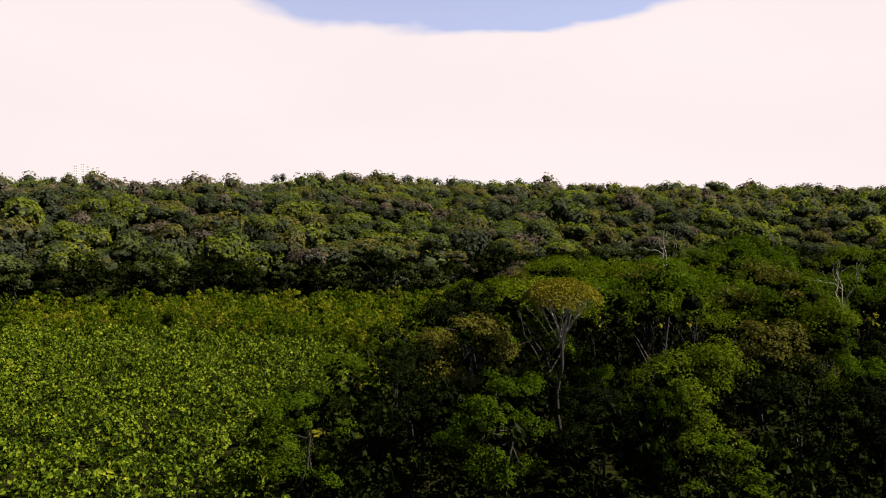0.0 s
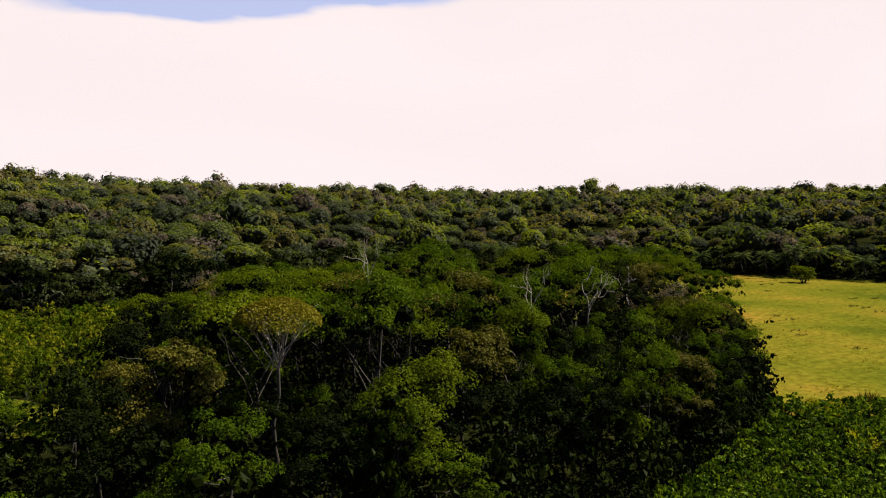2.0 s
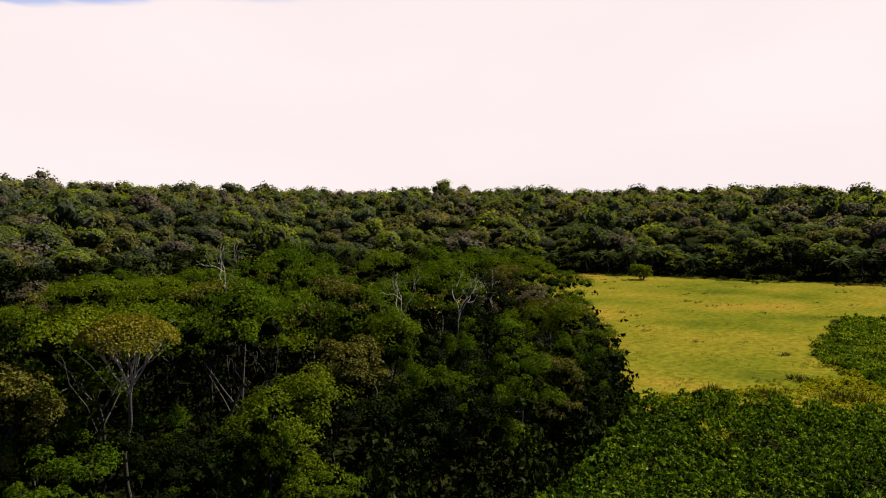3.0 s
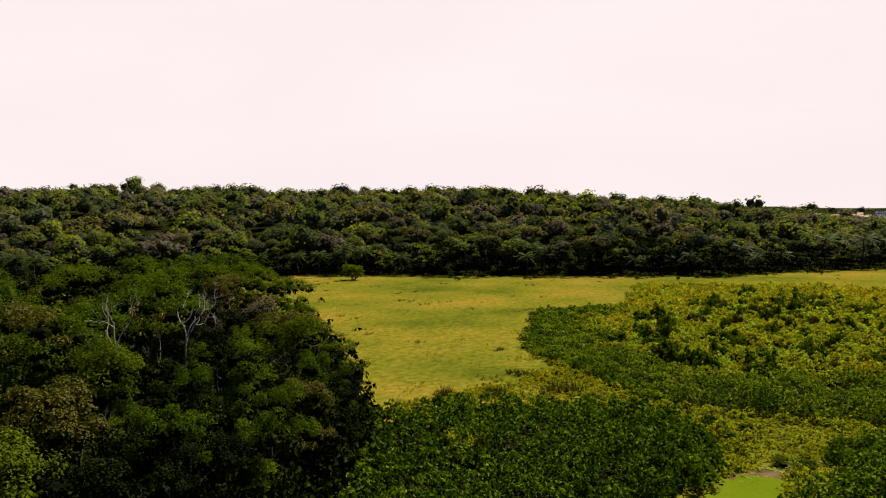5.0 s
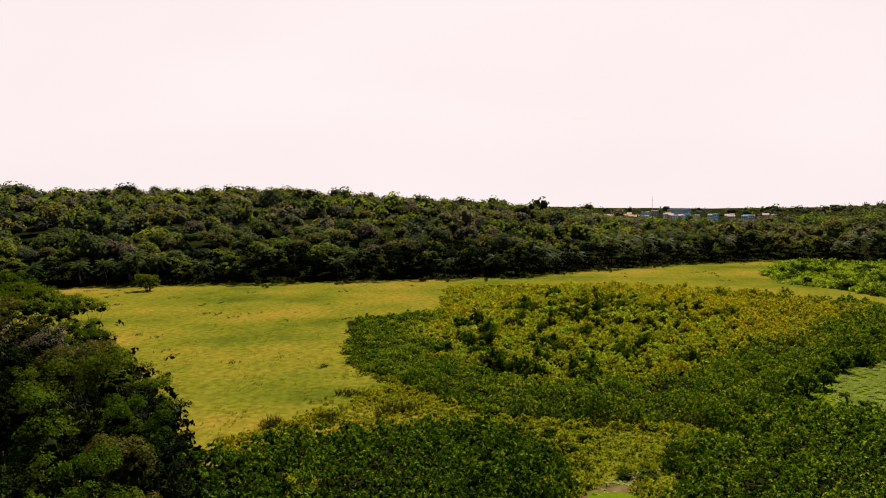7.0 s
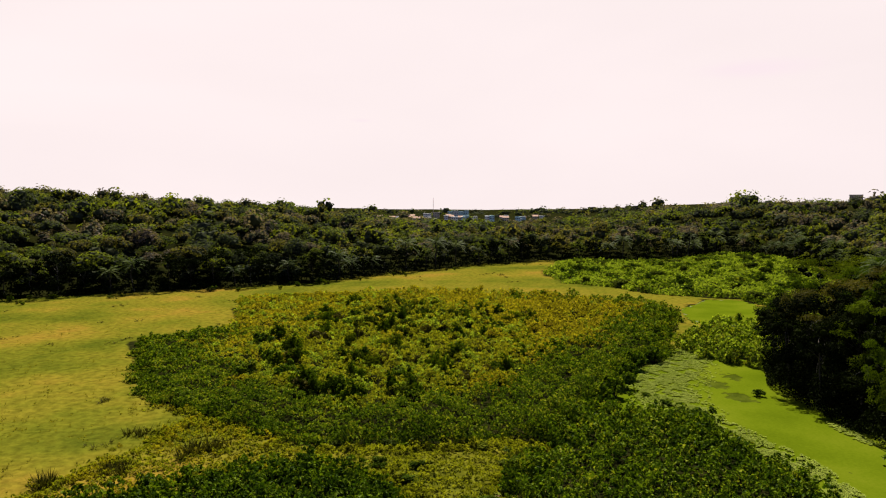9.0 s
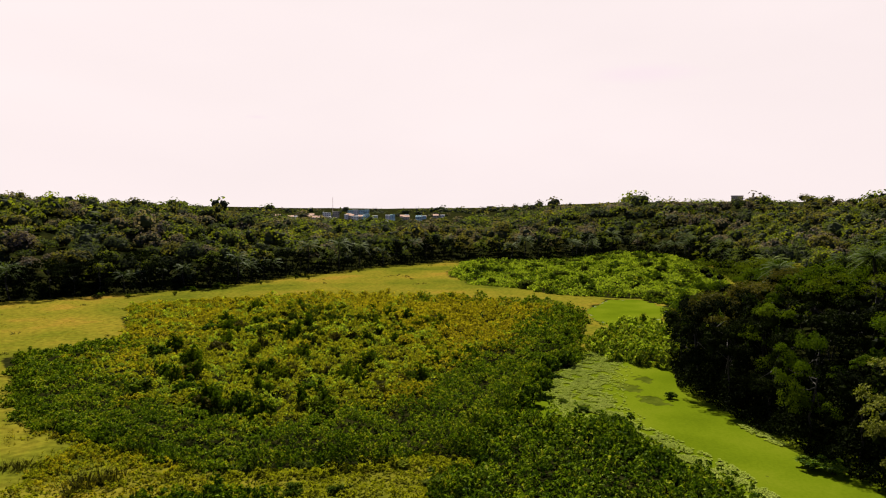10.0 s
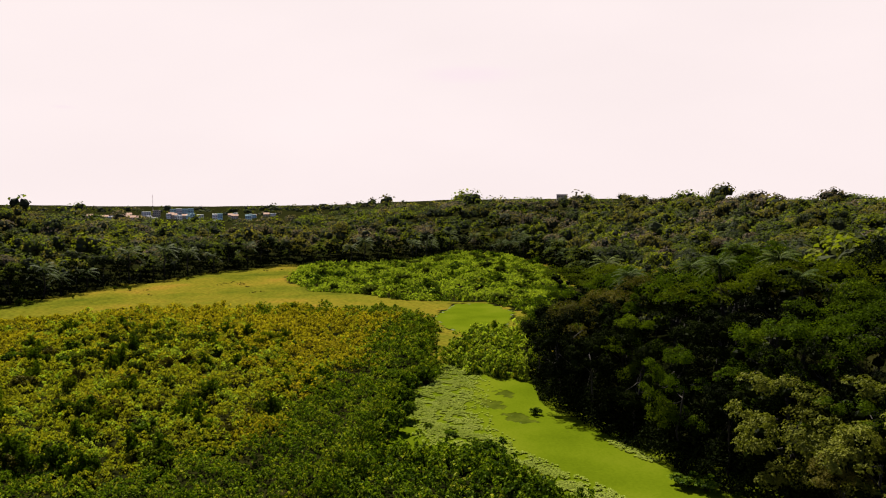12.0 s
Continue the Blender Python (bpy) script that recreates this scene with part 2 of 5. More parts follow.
BARK_PALE = rough_material("bark_pale", ((0.0800, 0.0680, 0.0590), (0.1300, 0.1140, 0.1010), (0.1800, 0.1620, 0.1480)), 1.2)


def ground_material(name, turf, earth):
    """Turf where the mask of the meadow says so, bare marsh soil elsewhere, with a ragged seam."""
    m, n, l = node_material(name)
    out, geo, mask = n.new("ShaderNodeOutputMaterial"), n.new("ShaderNodeNewGeometry"), n.new("ShaderNodeAttribute")
    mask.attribute_name = "meadow"
    tones = []
    for colours, scale in ((turf, 0.032), (earth, 0.15)):
        big = n.new("ShaderNodeTexNoise")
        big.inputs["Scale"].default_value, big.inputs["Detail"].default_value, big.inputs["Roughness"].default_value = scale, 9.0, 0.62
        l.new(geo.outputs["Position"], big.inputs["Vector"])
        ramp = n.new("ShaderNodeValToRGB")
        stops = ramp.color_ramp.elements
        stops[0].position, stops[0].color = 0.33, (*colours[0], 1)
        stops[1].position, stops[1].color = 0.67, (*colours[-1], 1)
        for k, c in enumerate(colours[1:-1]):
            stops.new(0.33 + 0.34 * (k + 1) / (len(colours) - 1)).color = (*c, 1)
        l.new(big.outputs["Fac"], ramp.inputs["Fac"])
        tones.append(ramp.outputs["Color"])
    rag = n.new("ShaderNodeTexNoise")
    rag.inputs["Scale"].default_value, rag.inputs["Detail"].default_value = 0.5, 5.0
    l.new(geo.outputs["Position"], rag.inputs["Vector"])
    add = n.new("ShaderNodeMath")
    add.operation = "ADD"
    l.new(rag.outputs["Fac"], add.inputs[0])
    l.new(mask.outputs["Fac"], add.inputs[1])
    step = n.new("ShaderNodeMapRange")
    step.inputs["From Min"].default_value, step.inputs["From Max"].default_value = 0.9, 1.1
    l.new(add.outputs[0], step.inputs["Value"])
    mix = n.new("ShaderNodeMix")
    mix.data_type = "RGBA"
    l.new(step.outputs["Result"], mix.inputs[0])
    l.new(tones[1], mix.inputs[6])
    l.new(tones[0], mix.inputs[7])
    fine = n.new("ShaderNodeTexNoise")
    fine.inputs["Scale"].default_value, fine.inputs["Detail"].default_value = 0.9, 6.0
    l.new(geo.outputs["Position"], fine.inputs["Vector"])
    speck = n.new("ShaderNodeMapRange")
    speck.inputs["From Min"].default_value, speck.inputs["From Max"].default_value = 0.32, 0.62
    speck.inputs["To Min"].default_value, speck.inputs["To Max"].default_value = 0.70, 1.15
    l.new(fine.outputs["Fac"], speck.inputs["Value"])
    dotted = n.new("ShaderNodeVectorMath")
    dotted.operation = "SCALE"
    l.new(mix.outputs[2], dotted.inputs[0])
    l.new(speck.outputs["Result"], dotted.inputs["Scale"])
    bump = n.new("ShaderNodeBump")
    bump.inputs["Strength"].default_value, bump.inputs["Distance"].default_value = 0.8, 0.3
    l.new(fine.outputs["Fac"], bump.inputs["Height"])
    skin = n.new("ShaderNodeBsdfPrincipled")
    skin.inputs["Roughness"].default_value, skin.inputs["Specular IOR Level"].default_value = 1.0, 0.0
    l.new(dotted.outputs[0], skin.inputs["Base Color"])
    l.new(bump.outputs[0], skin.inputs["Normal"])
    l.new(skin.outputs[0], out.inputs["Surface"])
    return m


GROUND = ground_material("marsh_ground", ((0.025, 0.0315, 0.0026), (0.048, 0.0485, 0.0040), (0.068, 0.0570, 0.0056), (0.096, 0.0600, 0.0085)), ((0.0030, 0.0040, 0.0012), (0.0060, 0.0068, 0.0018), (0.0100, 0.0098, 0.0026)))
DUCKWEED = rough_material("duckweed", ((0.0290, 0.0420, 0.0012), (0.0385, 0.0530, 0.0017), (0.0490, 0.0610, 0.0030)), 0.10, 8.0, 1.0, 0.2, 3.0, 0.0)
LETTUCE = leaf_material("water_lettuce_leaf", (0.066, 0.088, 0.0075), (0.090, 0.114, 0.0125), (0.122, 0.142, 0.024), 0.10, 0.5, 0.3, wax=0.001)
DUCKWEED_THIN = rough_material("duckweed_thin", ((0.017, 0.023, 0.0018), (0.024, 0.031, 0.0026), (0.034, 0.042, 0.0034)), 0.4, 8.0, 1.0, 0.2, 3.0, 0.0)
SAND = rough_material("wet_sand", ((0.026, 0.0175, 0.0065), (0.046, 0.032, 0.0130), (0.066, 0.049, 0.023)), 0.6, 6.0, 1.0, sheen=0.0)
CREEPER = leaf_material("creeper_leaf", (0.0430, 0.0480, 0.0024), (0.0910, 0.0930, 0.0048), (0.1410, 0.1330, 0.0088), 0.42, 0.5, 0.25, wax=0.002)
WALL_WHITE = rough_material("wall_white", ((0.409, 0.397, 0.384), (0.459, 0.446, 0.434), (0.508, 0.496, 0.484)), 0.08, 4.0, 0.8, 0.05)
WALL_CYAN = rough_material("wall_cyan", ((0.21, 0.33, 0.36), (0.25, 0.38, 0.41), (0.29, 0.42, 0.45)), 0.08, 4.0, 0.8, 0.05)
WALL_CREAM = rough_material("wall_cream", ((0.209, 0.167, 0.130), (0.256, 0.214, 0.172), (0.288, 0.246, 0.205)), 0.08, 4.0, 0.8, 0.05)
ROOF_TILE = rough_material("roof_tile", ((0.102, 0.042, 0.023), (0.149, 0.065, 0.037), (0.186, 0.093, 0.056)), 0.2)
GLASS_DARK = rough_material("window_glass", ((0.03, 0.035, 0.04), (0.05, 0.055, 0.06)), 0.3, 2.0, 0.15, 0.0)
STEEL = rough_material("painted_steel", ((0.40, 0.20, 0.18), (0.55, 0.45, 0.44)), 0.05, 2.0, 0.5, 0.0)

m, n, l = node_material("dark_water")
o_, s_ = n.new("ShaderNodeOutputMaterial"), n.new("ShaderNodeBsdfPrincipled")
s_.inputs["Base Color"].default_value, s_.inputs["Roughness"].default_value = (0.030, 0.042, 0.005, 1), 0.5
s_.inputs["Specular IOR Level"].default_value = 0.03
r_, g_ = n.new("ShaderNodeTexNoise"), n.new("ShaderNodeBump")
r_.inputs["Scale"].default_value, g_.inputs["Strength"].default_value = 1.5, 0.03
l.new(r_.outputs["Fac"], g_.inputs["Height"])
l.new(g_.outputs[0], s_.inputs["Normal"])
l.new(s_.outputs[0], o_.inputs["Surface"])
WATER = m

# ---- tools for shapes ----
rng = np.random.default_rng(7)


def to_mesh(name, verts, tris, mats, index=None, smooth=False):
    """A mesh from arrays of corners and triangles, with one material or one index a triangle."""
    me = bpy.data.meshes.new(name)
    verts, tris = np.asarray(verts, np.float32), np.asarray(tris, np.int32)
    me.vertices.add(len(verts))
    me.vertices.foreach_set("co", verts.ravel())
    me.loops.add(tris.size)
    me.loops.foreach_set("vertex_index", tris.ravel())
    me.polygons.add(len(tris))
    me.polygons.foreach_set("loop_start", np.arange(0, tris.size, tris.shape[1], dtype=np.int32))
    for mat in mats if isinstance(mats, (list, tuple)) else [mats]:
        me.materials.append(mat)
    if index is not None:
        me.polygons.foreach_set("material_index", np.asarray(index, np.int32))
    me.polygons.foreach_set("use_smooth", np.full(len(tris), smooth))
    me.update(calc_edges=True)
    return me


def join(pieces):
    """Several (verts, tris) as one."""
    vs, ts, k = [], [], 0
    for v, t in pieces:
        vs.append(v)
        ts.append(t + k)
        k += len(v)
    return np.concatenate(vs), np.concatenate(ts)


def unit(v):
    return v / np.maximum(np.linalg.norm(v, axis=-1, keepdims=True), 1e-6)


def leaves(at, normal, size, jitter=0.7, width=0.62, droop=0.25, r=rng):
    """Folded pointed leaves: four corners and two triangles each, facing about along normal."""
    k = len(at)
    nn = unit(normal + jitter * r.normal(size=(k, 3)))
    axis = r.normal(size=(k, 3)) - np.array([0, 0, droop])
    axis = unit(axis - (axis * nn).sum(1, keepdims=True) * nn)
    side = np.cross(nn, axis)
    s = np.broadcast_to(np.asarray(size, float).reshape(-1, 1), (k, 1)) * r.uniform(0.75, 1.25, (k, 1))
    base, tip = at - axis * s * 0.5, at + axis * s * 0.5 - nn * s * 0.08
    left = at - axis * s * 0.12 + side * s * width * 0.5 + nn * s * 0.10
    right = at - axis * s * 0.12 - side * s * width * 0.5 + nn * s * 0.10
    v = np.stack([base, left, tip, right], 1).reshape(-1, 3)
    q = np.arange(k)[:, None] * 4
    t = np.stack([q + [0, 2, 1], q + [0, 3, 2]], 1).reshape(-1, 3)
    return v, t


GOLD = math.pi * (3 - math.sqrt(5))


def dome(k, low, r=rng):
    """k directions, from height low to 1."""
    z = r.uniform(low, 1, k)
    f = r.uniform(0, 2 * math.pi, k)
    c = np.sqrt(np.maximum(1 - z * z, 0))
    return np.stack([c * np.cos(f), c * np.sin(f), z], 1)


bm = bmesh.new()
bmesh.ops.create_icosphere(bm, subdivisions=1, radius=1)
ICO_V = np.array([v.co[:] for v in bm.verts])
ICO_T = np.array([[v.index for v in f.verts] for f in bm.faces])
bm.free()


# twelve corners for what stays inside the leaves
pg = (1 + math.sqrt(5)) / 2
SEED_V = unit(np.array([(a_, b_ * pg, 0) for a_ in (-1, 1) for b_ in (-1, 1)] + [(0, a_, b_ * pg) for a_ in (-1, 1) for b_ in (-1, 1)] + [(b_ * pg, 0, a_) for a_ in (-1, 1) for b_ in (-1, 1)], float))
bm = bmesh.new()
for q in SEED_V:
    bm.verts.new(q)
bmesh.ops.convex_hull(bm, input=bm.verts)
bm.verts.index_update()
SEED_V = np.array([v.co[:] for v in bm.verts])
SEED_T = np.array([[v.index for v in f.verts] for f in bm.faces])
bm.free()


def core(centre, radius, flat=0.8, r=rng):
    v = ICO_V * radius * r.uniform(0.75, 1.1, (len(ICO_V), 1)) * [1, 1, flat] + centre
    return v, ICO_T


def tube(points, radii, sides=6):
    """A tapered round limb along points."""
    p, k = np.asarray(points, float), len(points)
    d = unit(np.gradient(p, axis=0))
    ref = np.where(np.abs(d[:, 2:3]) > 0.9, np.array([[1.0, 0, 0]]), np.array([[0, 0, 1.0]]))
    u = unit(np.cross(d, ref))
    w = np.cross(d, u)
    f = np.linspace(0, 2 * math.pi, sides, endpoint=False)
    ring = u[:, None] * np.cos(f)[None, :, None] + w[:, None] * np.sin(f)[None, :, None]
    v = (p[:, None] + ring * np.asarray(radii, float)[:, None, None]).reshape(-1, 3)
    t = []
    for i in range(k - 1):
        for j in range(sides):
            a0, a1, b0, b1 = i * sides + j, i * sides + (j + 1) % sides, (i + 1) * sides + j, (i + 1) * sides + (j + 1) % sides
            t += [[a0, a1, b1], [a0, b1, b0]]
    return v, np.array(t)


def limb(a, b, ra, rb, bend=0.12, steps=5, r=rng, sides=6):
    a, b = np.asarray(a, float), np.asarray(b, float)
    s = np.linspace(0, 1, steps)[:, None]
    wob = r.normal(size=(1, 3)) * bend * np.linalg.norm(b - a)
    sag = np.sin(s * math.pi) * wob + r.normal(size=(steps, 3)) * 0.02 * np.linalg.norm(b - a) * np.sin(s * math.pi)
    return tube(a + (b - a) * s + sag, np.linspace(ra, rb, steps), sides)


def inside(poly, x, y):
    """Which points lie in the polygon."""
    p = np.asarray(poly, float)
    hit = np.zeros(np.shape(x), bool)
    for (x0, y0), (x1, y1) in zip(p, np.roll(p, -1, 0)):
        hit ^= ((y0 > y) != (y1 > y)) & (x < (x1 - x0) * (y - y0) / (y1 - y0 + 1e-9) + x0)
    return hit


def edge_distance(poly, x, y, closed=True):
    """How far points lie from the polygon's outline."""
    p = np.asarray(poly, float)
    best = np.full(np.shape(x), 1e9)
    pairs = list(zip(p, np.roll(p, -1, 0)))
    for (x0, y0), (x1, y1) in pairs if closed else pairs[:-1]:
        dx, dy = x1 - x0, y1 - y0
        s = np.clip(((x - x0) * dx + (y - y0) * dy) / (dx * dx + dy * dy + 1e-9), 0, 1)
        best = np.minimum(best, np.hypot(x - x0 - s * dx, y - y0 - s * dy))
    return best


def waves(x, y, scale, seed=0):
    """Smooth rolling noise, about -1 to 1."""
    r = np.random.default_rng(seed)
    out = 0
    for k in range(9):
        a, q, ph = r.uniform(0, 2 * math.pi), r.uniform(0.6, 2.6) / scale, r.uniform(0, 2 * math.pi)
        out = out + np.sin((x * math.cos(a) + y * math.sin(a)) * q * 2 * math.pi + ph) / 3.0
    return out * 0.7


def mounds(x, y, gap, seed):
    """The nearest of many loosely spaced mounds: the way to its middle, the share of its radius, and a number of its own."""
    r = np.random.default_rng(seed)
    jx, jy, own = r.uniform(-0.42, 0.42, (3, 97, 97))
    ci, cj = np.floor(x / gap).astype(int), np.floor(y / gap).astype(int)
    best = np.full(np.shape(x), 1e9)
    ox, oy, val = np.zeros_like(best), np.zeros_like(best), np.zeros_like(best)
    for di in (-1, 0, 1):
        for dj in (-1, 0, 1):
            a, b = (ci + di) % 97, (cj + dj) % 97
            dx, dy = x - (ci + di + 0.5 + jx[a, b]) * gap, y - (cj + dj + 0.5 + jy[a, b]) * gap
            d = np.hypot(dx, dy) * (1 - 0.5 * own[a, b])
            near = d < best
            best, ox, oy, val = np.where(near, d, best), np.where(near, dx, ox), np.where(near, dy, oy), np.where(near, own[a, b], val)
    return ox, oy, best / (gap * 0.72), val / 0.84 + 0.5


def scatter(poly, gap, r=rng, jitter=0.45):
    """A loose grid of points in a polygon, about gap apart."""
    p = np.asarray(poly, float)
    (x0, y0), (x1, y1) = p.min(0), p.max(0)
    gx, gy = np.meshgrid(np.arange(x0, x1 + gap, gap), np.arange(y0, y1 + gap, gap))
    gx[::2] += gap / 2
    x = gx.ravel() + r.uniform(-jitter, jitter, gx.size) * gap
    y = gy.ravel() + r.uniform(-jitter, jitter, gy.size) * gap
    keep = inside(p, x, y)
    return x[keep], y[keep]


def part(name, me, parent, label=""):
    ob = new(name, me)
    ob.parent = parent
    return tagged(ob, label) if label else ob


def thing(name, x, y, z, label, category, group="", turn=0.0, size=1.0):
    ob = new(name)
    ob.matrix_world = Matrix.Translation((x, y, z)) @ Matrix.Rotation(turn, 4, "Z") @ Matrix.Scale(size, 4)
    ob.empty_display_size = 0.5
    return tagged(ob, label, category, group)


# ---- plan: outlines on the marsh plane ----
# foot of the wooded hills round the wetland; the wood lies outside of it
HILL_FOOT = [(-130, 40), (-110, 110), (-80, 138), (-52, 152), (-20, 153), (8, 156), (40, 170), (80, 190), (130, 200), (172, 184), (191, 150),
             (205, 120), (218, 88), (232, 62), (241, 44), (265, 25), (287, 6), (310, -18), (330, -44), (330, -70), (318, -92), (338, -118),
             (372, -150), (330, -160), (270, -142), (212, -112), (160, -84), (125, -52), (108, -33), (92, -29), (80, -29), (68, -30), (52, -26),
             (34, -32), (0, -60), (-60, -70), (-120, -30)]
ISLAND = [(-9, 46), (2, 41), (14, 38), (26, 38), (37, 41), (49, 46), (59, 52), (66, 59), (76, 70), (90, 82), (100, 95), (92, 108), (70, 116),
          (44, 120), (22, 118), (8, 104), (-1, 86), (-6, 70), (-10, 58)]
BIG_PATCH = [(203, 60), (154, 52), (140, 66), (112, 57), (98, 50), (91, 42), (81, 31), (80, 23), (80, 13), (81, 6), (92, -1), (99, -6), (112, -12),
             (118, -20), (129, -25), (146, -32), (160, -40), (178, -40), (192, -20), (203, 5), (207, 34)]
NEAR_PATCH = [(57, 53), (60, 50), (64, 47), (71, 39), (74, 32), (71, 24), (63, 20.5), (58, 21.5), (48, 26), (34, 30), (28, 37), (38, 43), (50, 49)]
SOUTH_PATCH = [(91, 1), (82, 7), (77, 7), (70, 12), (61, 12.5), (50, 15), (36, 15), (30, 4), (38, -7), (52, -9.3), (62, -11.3), (68, -12), (74.5, -11.8), (80, -10.2), (84.6, -8.6), (87, -5.2), (90, -2.6)]
STRIP = [(82, 30), (80, 22), (81, 10), (78, 7), (70, 12), (61, 15), (52, 20), (58, 21.5), (63, 20.5), (71, 24), (74, 31)]
LOW_BELT = [(60, 53), (68, 54), (78, 49), (84, 46), (92, 45), (98, 51), (91, 42), (82, 32), (75, 31), (72, 39), (65, 47)]
LEFT_MARSH = [(-95, 100), (-60, 118), (-30, 112), (-10, 100), (-6, 88), (-8, 70), (-11, 58), (-10, 45), (4, 38), (16, 33), (0, 22), (-40, 20), (-90, 60)]
LEFT_SCRUB = [(-95, 100), (-60, 118), (-30, 112), (-10, 100), (-2, 90), (6, 104), (20, 120), (30, 150), (8, 152), (-20, 149), (-52, 148), (-80, 134)]
POOL = [(128, -25.2), (116.5, -19.3), (112.3, -13.2), (105, -9.4), (96.5, -4.6), (92, -1.8), (88.4, -3.2), (86.2, -6.4), (83.5, -9.4), (78.5, -11.2), (73, -12.6), (66, -12.4), (54, -9.6), (44, -14), (52, -28), (68, -31), (80, -30), (96, -29), (112, -36)]
POOL_FAR = [(150, -41), (161, -41.5), (173, -45), (190, -59), (188, -67), (172, -65.5), (158, -56), (150, -49)]
FAR_MARSH = [(233, -33), (266, -34), (307, -48), (326, -62), (318, -92), (338, -118), (368, -148), (330, -157), (270, -138), (205, -105), (150, -74),
             (126, -48), (150, -60), (163, -64), (172, -68), (190, -68), (195, -60), (204, -49), (220, -46)]

HEAD_PATCH = [(128, -26.2), (119, -26), (113.5, -29.5), (111, -34), (124, -44), (136, -51), (147, -55), (149, -48), (145, -40), (136, -31)]


def hill_top(x, y):
    """Height of the plateau behind the foot of the hill, by the heading from the marsh."""
    yaw = np.degrees(np.arctan2(-(x - 10), y - 15))
    yaw = np.where(yaw > 90, yaw - 360, yaw)
    return np.interp(yaw, [-250, -200, -160, -135, -128, -122, -118, -112, -104, -97, -90, -82, -74, -66, -50, -35, -20, 0, 20, 45, 90],
                     [16, 16, 17.5, 24.8, 27.0, 28.0, 26.6, 22.2, 7, 3, 8, 17.5, 21.5, 24.5, 25.6, 25.6, 25.6, 26.4, 25.4, 24.4, 19])


def ground_z(x, y):
    """Height of the ground: flat marsh, then the rise of the hills."""
    x, y = np.asarray(x, float), np.asarray(y, float)
    d = np.where(inside(HILL_FOOT, x, y), 0.0, edge_distance(HILL_FOOT, x, y))
    rise = 1 - np.exp(-((d / 95.0) ** 1.25))
    away = np.hypot(x - 10, y - 15)
    far_rise = 9.0 * np.clip((away - 1350) / 400, 0, 1)
    return hill_top(x, y) * rise + far_rise + waves(x, y, 120, 3) * 2.2 * rise + waves(x, y, 45, 5) * 0.8 * rise


# ---- ground: one sheet to the horizon ----
NA = 320
rad = np.concatenate([np.linspace(0, 30, 8), np.linspace(33, 260, 84), np.linspace(266, 480, 30), np.geomspace(500, 4600, 28)])
ang = np.linspace(0, 2 * math.pi, NA, endpoint=False)
gx, gy = 10 + rad[:, None] * np.cos(ang), 15 + rad[:, None] * np.sin(ang)
gx, gy = gx.ravel(), gy.ravel()
gz = ground_z(gx, gy) - 0.05


def pit(poly):
    return inside(poly, gx, gy) * np.clip(edge_distance(poly, gx, gy) / 3.0, 0, 1)


gz = gz - 0.5 * (pit(POOL) + pit(POOL_FAR))
gv = np.stack([gx, gy, gz], -1)
i, j = np.meshgrid(np.arange(len(rad) - 1), np.arange(NA), indexing="ij")
q = np.stack([i * NA + j, (i + 1) * NA + j, (i + 1) * NA + (j + 1) % NA, i * NA + (j + 1) % NA], -1).reshape(-1, 4)
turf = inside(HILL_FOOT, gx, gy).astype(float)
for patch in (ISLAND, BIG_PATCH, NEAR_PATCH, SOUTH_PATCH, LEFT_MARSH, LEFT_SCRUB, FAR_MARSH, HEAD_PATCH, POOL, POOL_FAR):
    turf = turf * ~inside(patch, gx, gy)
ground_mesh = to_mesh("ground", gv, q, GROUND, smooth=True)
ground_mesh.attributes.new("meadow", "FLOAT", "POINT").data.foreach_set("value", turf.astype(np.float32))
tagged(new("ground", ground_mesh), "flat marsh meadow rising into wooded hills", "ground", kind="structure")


def sheet(name, poly, z, mat, label, ripple=0.02, gap=1.5):
    """A flat sheet cut along an outline."""
    b = bmesh.new()
    p = np.asarray(poly, float)
    pts = []
    for (x0, y0), (x1, y1) in zip(p, np.roll(p, -1, 0)):
        k = max(2, int(math.hypot(x1 - x0, y1 - y0) / gap))
        for s in range(k):
            x, y = x0 + (x1 - x0) * s / k, y0 + (y1 - y0) * s / k
            w = 0.7 * float(waves(x, y, 9, 21))
            pts.append(b.verts.new((x + w, y + 0.7 * float(waves(x, y, 8, 22)), z)))
    f = b.faces.new(pts)
    f.normal_update()
    if f.normal.z < 0:
        f.normal_flip()
    bmesh.ops.triangulate(b, faces=[f])
    me = bpy.data.meshes.new(name)
    b.to_mesh(me)
    b.free()
    me.materials.append(mat)
    return tagged(new(name, me), label, "water", kind="structure")


sheet("water", POOL, -0.12, WATER, "dark still water of a marsh channel")
sheet("water_far", POOL_FAR, -0.12, WATER, "dark still water of a small pool")



# ---- trees ----
def lobes_of(height, radius, count, flat, r, low=0.45):
    """Centres and radii of the leaf masses of a crown: boughs, and on each bough several tufts."""
    base = height * low
    cz, rz = base + (height - base) * 0.48, (height - base) * 0.52
    d = dome(count, -0.95 if low < 0.2 else -0.5, r)
    bough = d * [radius * 0.68, radius * 0.68, rz * 0.70] * r.uniform(0.65, 1.1, (count, 1)) + [0, 0, cz]
    size = radius * r.uniform(0.24, 0.42, count) * (12.0 / count) ** 0.4
    return bough, size


